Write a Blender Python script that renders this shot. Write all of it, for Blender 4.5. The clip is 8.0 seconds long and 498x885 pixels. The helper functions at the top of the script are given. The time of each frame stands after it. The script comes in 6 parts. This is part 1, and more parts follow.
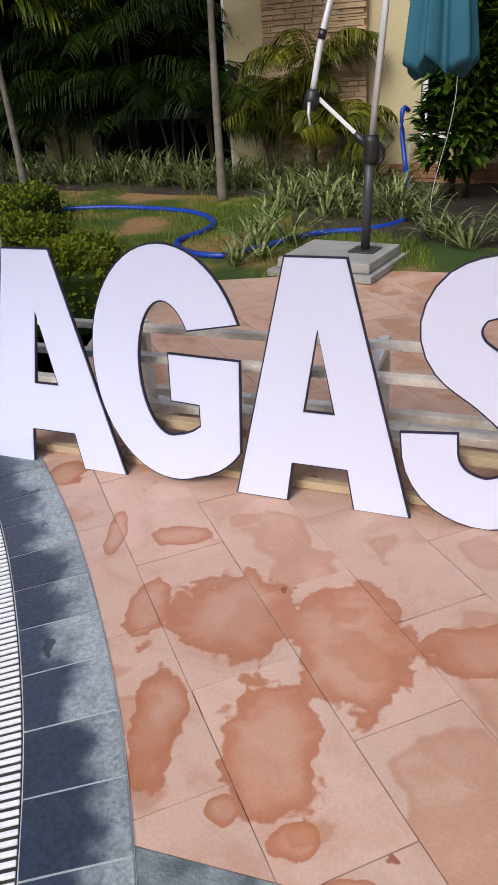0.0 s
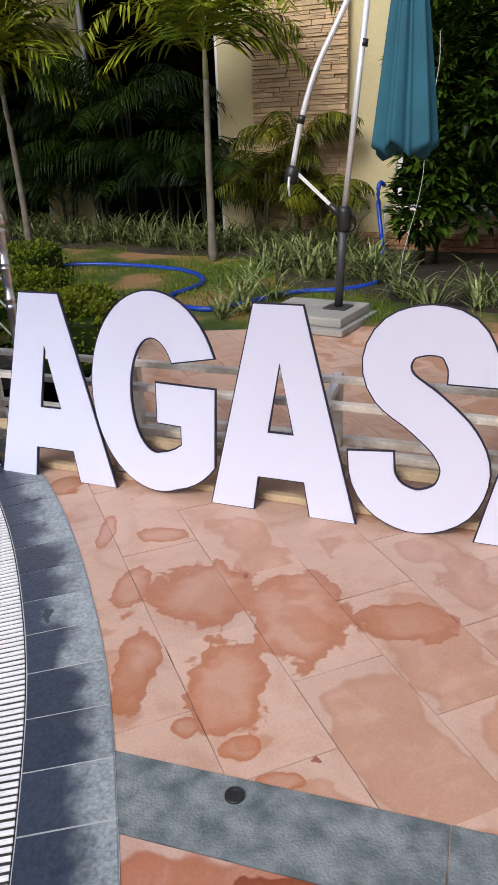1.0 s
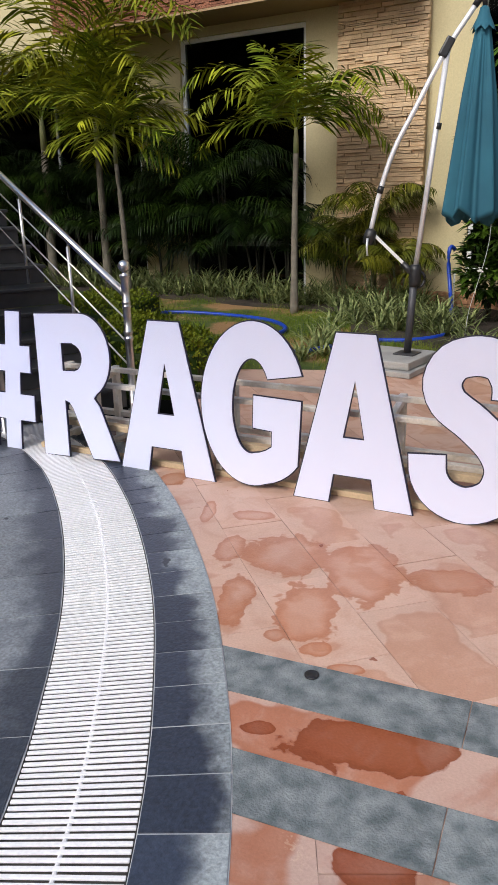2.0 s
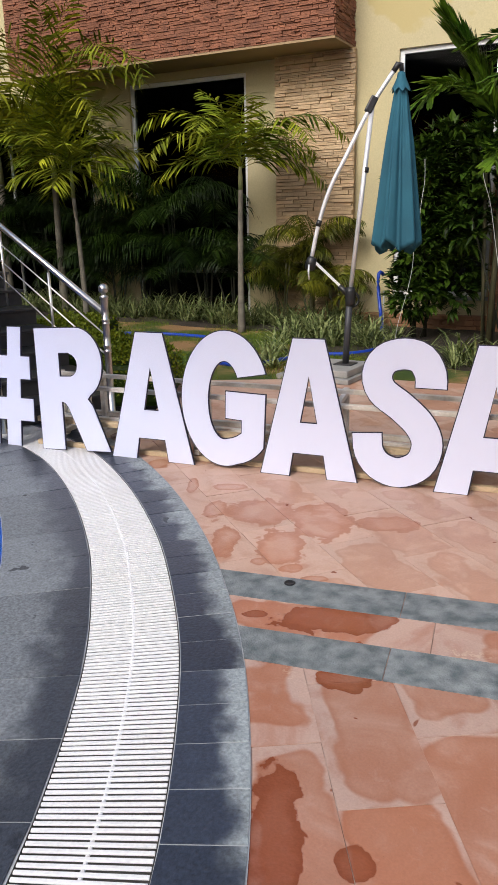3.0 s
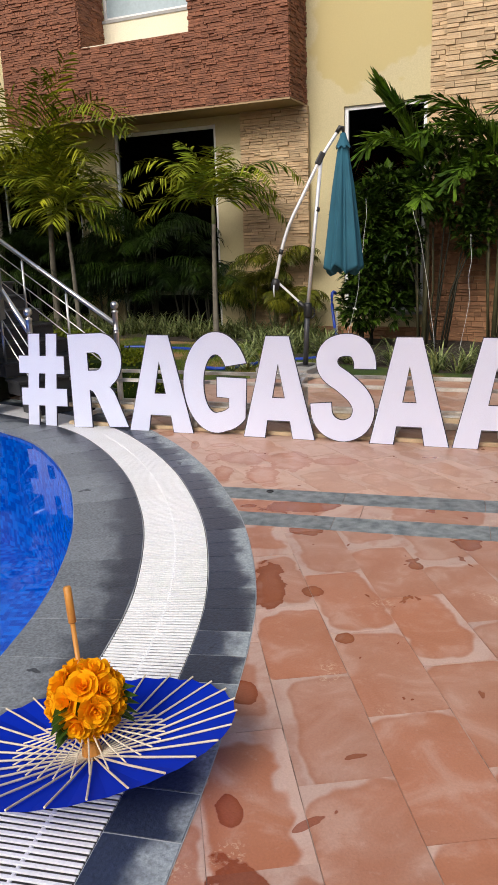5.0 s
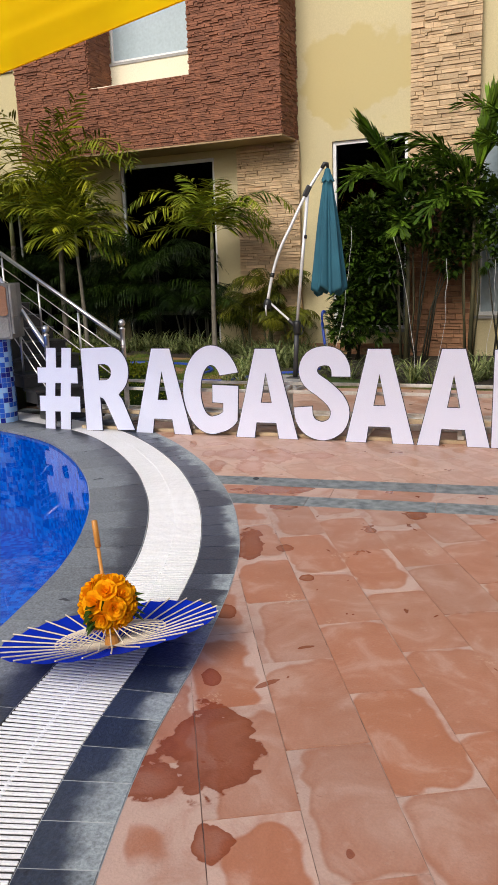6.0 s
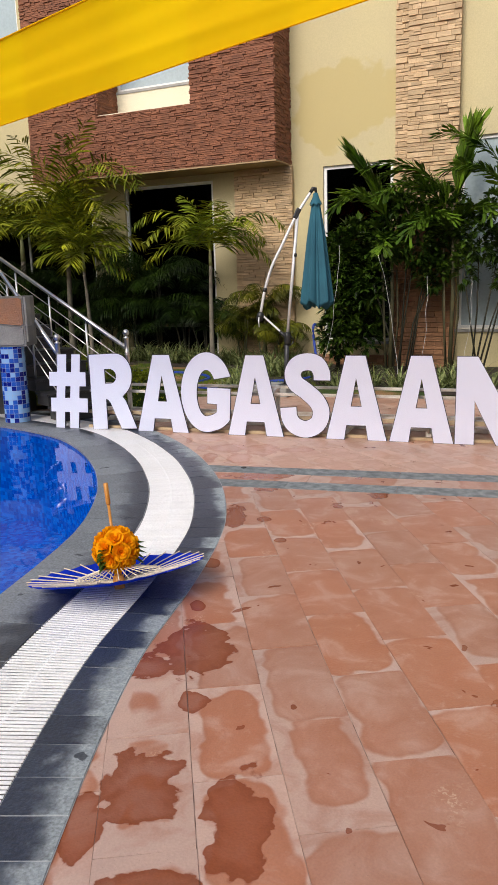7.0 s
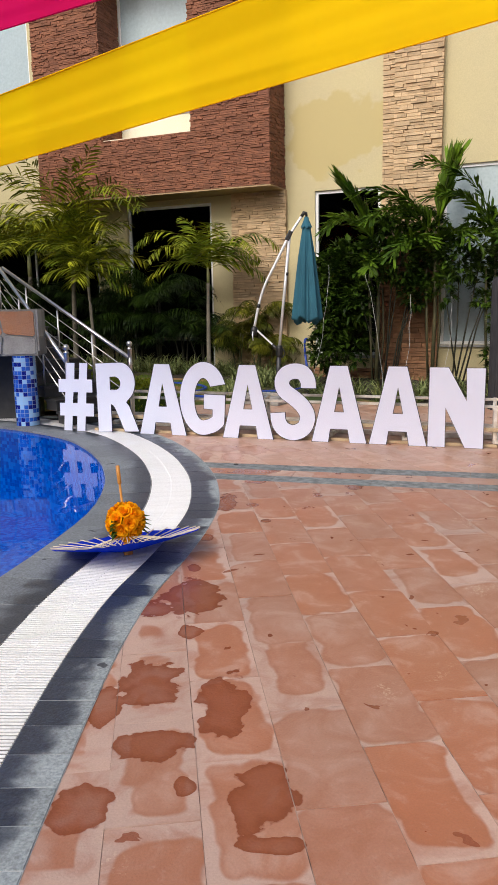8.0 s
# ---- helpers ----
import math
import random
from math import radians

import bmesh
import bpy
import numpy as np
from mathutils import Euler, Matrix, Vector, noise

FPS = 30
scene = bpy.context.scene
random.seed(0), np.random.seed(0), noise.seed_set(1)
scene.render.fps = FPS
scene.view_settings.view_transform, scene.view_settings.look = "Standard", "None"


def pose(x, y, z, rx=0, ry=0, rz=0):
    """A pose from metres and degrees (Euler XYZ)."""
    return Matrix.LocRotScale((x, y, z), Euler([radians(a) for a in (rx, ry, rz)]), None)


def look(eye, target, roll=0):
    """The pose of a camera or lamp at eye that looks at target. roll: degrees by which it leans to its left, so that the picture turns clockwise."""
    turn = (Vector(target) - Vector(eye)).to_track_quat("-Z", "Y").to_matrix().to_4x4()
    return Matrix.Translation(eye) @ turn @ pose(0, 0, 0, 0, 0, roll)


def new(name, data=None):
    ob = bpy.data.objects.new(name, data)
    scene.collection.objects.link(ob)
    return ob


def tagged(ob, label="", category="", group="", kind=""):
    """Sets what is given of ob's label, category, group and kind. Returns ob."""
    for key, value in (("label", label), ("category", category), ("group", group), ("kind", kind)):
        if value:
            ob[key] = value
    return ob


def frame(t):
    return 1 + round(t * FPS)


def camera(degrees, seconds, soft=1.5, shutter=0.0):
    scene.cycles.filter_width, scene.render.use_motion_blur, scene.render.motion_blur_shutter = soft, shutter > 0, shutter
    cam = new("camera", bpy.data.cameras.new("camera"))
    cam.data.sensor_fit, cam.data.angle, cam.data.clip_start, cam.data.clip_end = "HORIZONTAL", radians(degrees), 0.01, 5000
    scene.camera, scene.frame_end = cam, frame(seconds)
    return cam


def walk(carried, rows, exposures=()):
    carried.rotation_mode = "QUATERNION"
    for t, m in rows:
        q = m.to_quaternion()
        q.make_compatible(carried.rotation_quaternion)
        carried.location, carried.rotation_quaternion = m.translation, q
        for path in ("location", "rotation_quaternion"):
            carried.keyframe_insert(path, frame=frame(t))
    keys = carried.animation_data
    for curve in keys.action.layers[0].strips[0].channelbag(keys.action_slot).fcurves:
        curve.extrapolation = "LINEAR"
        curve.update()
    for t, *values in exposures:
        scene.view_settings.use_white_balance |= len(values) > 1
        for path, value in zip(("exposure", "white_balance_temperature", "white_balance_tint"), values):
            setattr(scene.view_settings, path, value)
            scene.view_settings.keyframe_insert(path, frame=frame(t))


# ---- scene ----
cam = camera(36.47, 8.0, soft=0.55)
PATH = [
    (0, (0.091, -0.369, 1.515), (-0.031, 1.406, 0.602), -4.19),
    (0.5, (0.094, -0.563, 1.540), (0.007, 1.248, 0.694), -2.92),
    (1, (0.189, -0.899, 1.576), (0.099, 0.943, 0.802), -2.41),
    (1.5, (0.158, -1.282, 1.589), (-0.040, 0.596, 0.930), -1.33),
    (1.7, (0.160, -1.441, 1.581), (-0.109, 0.434, 0.938), -1.27),
    (2.8, (0.079, -2.505, 1.621), (-0.079, -0.594, 1.053), -1.75),
    (3, (0.033, -2.688, 1.627), (-0.065, -0.770, 1.067), -1.26),
    (3.5, (-0.050, -3.166, 1.621), (-0.088, -1.236, 1.095), -1.51),
    (4, (-0.094, -3.610, 1.611), (-0.091, -1.679, 1.092), -1.47),
    (4.5, (-0.108, -4.052, 1.634), (-0.111, -2.118, 1.121), -1.84),
    (5.8, (0.012, -5.318, 1.695), (0.006, -3.372, 1.236), -1.90),
    (6, (0.029, -5.495, 1.687), (0.019, -3.545, 1.241), -2.05),
    (6.5, (0.076, -5.928, 1.669), (0.070, -3.974, 1.243), -1.81),
    (7, (0.141, -6.375, 1.676), (0.130, -4.417, 1.269), -1.71),
    (7.5, (0.176, -6.869, 1.698), (0.168, -4.906, 1.313), -1.45),
    (8, (0.186, -7.199, 1.670), (0.186, -5.232, 1.304), -1.13),
]
walk(cam, [(t, look(eye, target, roll)) for t, eye, target, roll in PATH], [(0.0, 0.23, 5970, 10), (3.5, 0.22, 6230, 10), (6.5, 0.14, 6360, 10), (8.0, 0.16, 6330, 10)])

# ---- light ----
world = bpy.data.worlds.new("world")
scene.world = world
world.use_nodes = True
_n = world.node_tree.nodes
_l = world.node_tree.links
_sky = _n.new("ShaderNodeTexSky")
_sky.sky_type = "NISHITA"
_sky.sun_disc = False
_sky.sun_elevation = radians(39)
_sky.sun_rotation = radians(212)
_sky.air_density = 1.0
_sky.dust_density = 4.0
_bg = _n["Background"]
_bg.inputs[1].default_value = 0.15
_l.new(_sky.outputs[0], _bg.inputs[0])
sun_data = bpy.data.lights.new("sun", "SUN")
sun_data.energy = 1.55
sun_data.angle = radians(24)
sun_data.color = (1.0, 0.975, 0.95)
sun = new("sun", sun_data)
sun.matrix_world = look((-6.0, -10.5, 9.7), (0, 0, 0))


# ---- materials ----
def material(name, base, rough=0.6, second=None, scale=4.0, fine=60.0, bump=0.15, metal=0.0, amount=0.5, per_piece=0.0,
             spec=0.5, detail=6.0, island=False, stretch=(1, 1, 1), coat=0.0):
    """Colour that wanders between base and second at a coarse scale, fine grain on top, relief, and a shift per piece."""
    m = bpy.data.materials.new(name)
    m.use_nodes = True
    nt = m.node_tree
    n, l = nt.nodes, nt.links
    b = n["Principled BSDF"]
    b.inputs["Roughness"].default_value = rough
    b.inputs["Metallic"].default_value = metal
    b.inputs["Specular IOR Level"].default_value = spec
    b.inputs["Coat Weight"].default_value = coat
    second = second or tuple(c * 0.72 for c in base)
    geo = n.new("ShaderNodeNewGeometry")
    mp = n.new("ShaderNodeMapping")
    mp.inputs["Scale"].default_value = stretch
    l.new(geo.outputs["Position"], mp.inputs[0])
    n1 = n.new("ShaderNodeTexNoise")
    n1.inputs["Scale"].default_value = scale
    n1.inputs["Detail"].default_value = detail
    l.new(mp.outputs[0], n1.inputs["Vector"])
    n2 = n.new("ShaderNodeTexNoise")
    n2.inputs["Scale"].default_value = fine
    n2.inputs["Detail"].default_value = 3.0
    l.new(mp.outputs[0], n2.inputs["Vector"])
    r = n.new("ShaderNodeMapRange")
    r.inputs["From Min"].default_value = 0.5 - amount * 0.5
    r.inputs["From Max"].default_value = 0.5 + amount * 0.5
    l.new(n1.outputs[0], r.inputs["Value"])
    mix = n.new("ShaderNodeMix")
    mix.data_type = "RGBA"
    mix.inputs["A"].default_value = (*base, 1)
    mix.inputs["B"].default_value = (*second, 1)
    l.new(r.outputs[0], mix.inputs["Factor"])
    hsv = n.new("ShaderNodeHueSaturation")
    l.new(mix.outputs["Result"], hsv.inputs["Color"])
    add = n.new("ShaderNodeMath")
    add.operation = "MULTIPLY_ADD"
    l.new(n2.outputs[0], add.inputs[0])
    add.inputs[1].default_value = 0.35
    add.inputs[2].default_value = 0.825
    last = add
    if per_piece:
        if island:
            rnd = geo.outputs["Random Per Island"]
        else:
            rnd = n.new("ShaderNodeObjectInfo").outputs["Random"]
        p = n.new("ShaderNodeMath")
        p.operation = "MULTIPLY_ADD"
        l.new(rnd, p.inputs[0])
        p.inputs[1].default_value = per_piece
        p.inputs[2].default_value = -per_piece * 0.5
        s = n.new("ShaderNodeMath")
        l.new(add.outputs[0], s.inputs[0])
        l.new(p.outputs[0], s.inputs[1])
        last = s
    l.new(last.outputs[0], hsv.inputs["Value"])
    l.new(hsv.outputs[0], b.inputs["Base Color"])
    if bump:
        bp = n.new("ShaderNodeBump")
        bp.inputs["Strength"].default_value = bump
        bp.inputs["Distance"].default_value = 0.02
        l.new(n2.outputs[0], bp.inputs["Height"])
        l.new(bp.outputs[0], b.inputs["Normal"])
    return m


# wet splashes and damp patches on the paving: centre x, y and half-widths, in metres
SPLASHES = [(-0.27, -4.06, 0.135, 0.20), (-0.45, -4.27, 0.075, 0.16), (-0.16, -3.06, 0.165, 0.24), (-0.36, -3.22, 0.10, 0.115), (-0.15, -3.54, 0.058, 0.075), (-0.18, -2.57, 0.043, 0.073),
            (0.06, -4.27, 0.10, 0.25), (-0.21, -4.55, 0.135, 0.12), (0.21, -4.86, 0.115, 0.16), (0.23, -5.11, 0.105, 0.045), (-0.07, -4.81, 0.043, 0.054), (-0.42, -4.93, 0.114, 0.12),
            (-0.02, -0.98, 0.085, 0.27), (0.21, -1.09, 0.051, 0.06), (0.31, -1.55, 0.043, 0.05), (-0.14, -1.95, 0.053, 0.076), (0.78, -0.81, 0.041, 0.054), (0.25, -0.24, 0.095, 0.087),
            (1.14, -0.51, 0.077, 0.097), (0.24, 0.19, 0.27, 0.105), (-0.10, 0.24, 0.05, 0.03)]
DAMP = [(-0.12, 1.45, 0.20, 0.19), (0.22, 1.30, 0.18, 0.25), (0.0, 0.95, 0.13, 0.23), (-0.30, 1.03, 0.07, 0.20), (-0.11, 0.77, 0.042, 0.042), (0.59, 1.24, 0.18, 0.11), (-0.31, 1.87, 0.12, 0.06),
        (-0.57, 1.91, 0.035, 0.14), (-0.87, 2.36, 0.09, 0.10), (-0.39, 1.48, 0.065, 0.15), (0.05, 0.69, 0.06, 0.045), (0.17, 0.57, 0.066, 0.03)]
SLAB_W, SLAB_L = 0.315, 0.62


def sandstone(name, pale_a, pale_b, rosy_a, rosy_b, cover, pooled, stains, stain_depth, stain_colour, loose, wander, middle):
    """Red sandstone slab: dusty rim along its joints, a darker damp middle with a rounded outline, and splashes with a crisp edge."""
    m = bpy.data.materials.new(name)
    m.use_nodes = True
    nt = m.node_tree
    n, l = nt.nodes, nt.links
    b = n["Principled BSDF"]
    geo = n.new("ShaderNodeNewGeometry")
    local = n.new("ShaderNodeUVMap")
    local.uv_map = "UVMap"
    tone = n.new("ShaderNodeUVMap")
    tone.uv_map = "tone"

    def noise_node(scale, detail=4.0, rough=0.5, distort=0.0, vec=None):
        t = n.new("ShaderNodeTexNoise")
        t.inputs["Scale"].default_value = scale
        t.inputs["Detail"].default_value = detail
        t.inputs["Roughness"].default_value = rough
        t.inputs["Distortion"].default_value = distort
        l.new(vec or geo.outputs["Position"], t.inputs["Vector"])
        return t.outputs[0]

    def step(socket, lo, hi):
        r = n.new("ShaderNodeMapRange")
        r.interpolation_type = "SMOOTHSTEP"
        r.inputs["From Min"].default_value = lo
        r.inputs["From Max"].default_value = hi
        l.new(socket, r.inputs["Value"])
        return r.outputs[0]

    def blend(fac, a, c):
        x = n.new("ShaderNodeMix")
        x.data_type = "RGBA"
        l.new(fac, x.inputs["Factor"])
        for key, v in (("A", a), ("B", c)):
            if isinstance(v, tuple):
                x.inputs[key].default_value = (*v, 1)
            else:
                l.new(v, x.inputs[key])
        return x.outputs["Result"]

    def calc(op, a, c=0.0, d=0.0):
        x = n.new("ShaderNodeMath")
        x.operation = op
        for k, v in enumerate((a, c, d)):
            if isinstance(v, (int, float)):
                x.inputs[k].default_value = v
            else:
                l.new(v, x.inputs[k])
        return x.outputs[0]

    def vec(op, a, c):
        x = n.new("ShaderNodeVectorMath")
        x.operation = op
        for k, v in enumerate((a, c)):
            if isinstance(v, tuple):
                x.inputs[k].default_value = v
            else:
                l.new(v, x.inputs[k])
        return x

    shifted = vec("ADD", geo.outputs["Position"], vec("MULTIPLY", tone.outputs[0], (40.0, 23.0, 0)).outputs[0]).outputs[0]
    rnd = n.new("ShaderNodeSeparateXYZ")
    l.new(tone.outputs[0], rnd.inputs[0])
    r1, r2 = rnd.outputs[0], rnd.outputs[1]
    broad, fine = noise_node(1.3, 3), noise_node(110, 4)
    shape = noise_node(6.0, 1.6, 0.45, 0.4, shifted)
    # how far inside the slab's rounded outline, in metres
    sep = n.new("ShaderNodeSeparateXYZ")
    l.new(local.outputs[0], sep.inputs[0])
    x = calc("ABSOLUTE", calc("MULTIPLY_ADD", calc("SUBTRACT", r2, 0.5), 0.05, sep.outputs[0]))
    y = calc("ABSOLUTE", calc("MULTIPLY_ADD", calc("SUBTRACT", r1, 0.5), 0.16, sep.outputs[1]))
    corner = 0.09
    qx = calc("MAXIMUM", calc("SUBTRACT", x, SLAB_W / 2 - corner))
    qy = calc("MAXIMUM", calc("SUBTRACT", y, SLAB_L / 2 - corner))
    inside = calc("SUBTRACT", corner, calc("SQRT", calc("MULTIPLY_ADD", qx, qx, calc("MULTIPLY", qy, qy))))
    worn = calc("ADD", inside, calc("MULTIPLY", calc("SUBTRACT", shape, 0.5), loose))
    worn = calc("ADD", worn, calc("MULTIPLY", calc("SUBTRACT", r1, 1.0 - cover), 0.10))
    # slabs by the coping have dried more evenly
    where = n.new("ShaderNodeSeparateXYZ")
    l.new(geo.outputs["Position"], where.inputs[0])
    worn = calc("ADD", worn, calc("MULTIPLY_ADD", step(where.outputs[0], -0.25, 0.45), 0.075, -0.055))
    patch = step(worn, 0.022, 0.044)
    ring = calc("MULTIPLY", patch, calc("SUBTRACT", 1.0, step(worn, 0.036, 0.075)))
    # splashes, each an ellipse with a wandering outline
    near = None
    for cx, cy, rx, ry in stains:
        d = vec("MULTIPLY", vec("SUBTRACT", geo.outputs["Position"], (cx, cy, 0)).outputs[0], (1 / rx, 1 / ry, 0)).outputs[0]
        d = vec("LENGTH", d, (0, 0, 0)).outputs["Value"]
        near = d if near is None else calc("MINIMUM", near, d)
    ragged = calc("MULTIPLY_ADD", calc("SUBTRACT", noise_node(6.5, 2.2, 0.5, 0.5), 0.5), wander, near)
    ragged = calc("MULTIPLY_ADD", calc("SUBTRACT", noise_node(22, 3, 0.5, 0.5), 0.5), 0.4, ragged)
    wet = step(ragged, 1.06, 0.97)
    wet_rim = calc("MULTIPLY", wet, step(ragged, 0.62, 1.0))
    drops = step(noise_node(5.2, 3, 0.5, 0.6), pooled, pooled + 0.012)
    pale = blend(step(broad, 0.3, 0.7), pale_a, pale_b)
    rosy = blend(step(broad, 0.3, 0.7), rosy_a, rosy_b)
    col = blend(calc("MULTIPLY", patch, calc("MULTIPLY_ADD", r2, 0.4, 0.6)), pale, rosy)
    cloud = noise_node(4.2, 5, 0.6, 0.8, shifted)
    col = blend(calc("MULTIPLY", step(cloud, 0.45, 0.68), 0.5), col, tuple(c * 0.86 for c in rosy_a))
    col = blend(calc("MULTIPLY", step(cloud, 0.50, 0.32), 0.45), col, tuple(min(1, c * 1.06) for c in pale_a))
    chalk = noise_node(14, 6, 0.7, 0.3)
    col = blend(calc("MULTIPLY", step(chalk, 0.55, 0.75), 0.35), col, tuple(min(1, c * 1.15) for c in pale_b))
    col = blend(calc("MULTIPLY", ring, 0.40), col, tuple(c * 0.8 for c in rosy_a))
    # lime scuffs, few and broken up
    scuff = calc("MULTIPLY", step(noise_node(2.1, 2, 0.5, 0.0), 0.64, 0.70), step(noise_node(38, 4, 0.6, 1.5), 0.52, 0.62))
    col = blend(calc("MULTIPLY", scuff, 0.55), col, (0.66, 0.50, 0.36))
    col = blend(calc("MULTIPLY", wet, calc("MULTIPLY", calc("MULTIPLY_ADD", step(ragged, 0.35, 0.9), 1.0 - middle, middle), stain_depth)), col, stain_colour)
    col = blend(calc("MULTIPLY", wet_rim, 0.45), col, tuple(c * 0.8 for c in stain_colour))
    col = blend(calc("MULTIPLY", drops, 0.8), col, (0.25, 0.062, 0.025))
    hsv = n.new("ShaderNodeHueSaturation")
    l.new(col, hsv.inputs["Color"])
    v = calc("MULTIPLY_ADD", fine, 0.30, 0.77)
    v = calc("MULTIPLY_ADD", r2, 0.16, v)
    pit = calc("MULTIPLY", step(noise_node(160, 2, 0.5), 0.30, 0.24), 0.25)
    l.new(calc("SUBTRACT", v, pit), hsv.inputs["Value"])
    l.new(hsv.outputs[0], b.inputs["Base Color"])
    rg = n.new("ShaderNodeMapRange")
    rg.inputs["To Min"].default_value = 0.55
    rg.inputs["To Max"].default_value = 0.16
    l.new(calc("MAXIMUM", calc("MAXIMUM", calc("MULTIPLY", wet, stain_depth), drops), calc("MULTIPLY", patch, 0.42)), rg.inputs["Value"])
    l.new(rg.outputs[0], b.inputs["Roughness"])
    bp = n.new("ShaderNodeBump")
    bp.inputs["Strength"].default_value = 0.16
    bp.inputs["Distance"].default_value = 0.01
    l.new(calc("MULTIPLY_ADD", chalk, 0.8, fine), bp.inputs["Height"])
    l.new(bp.outputs[0], b.inputs["Normal"])
    return m


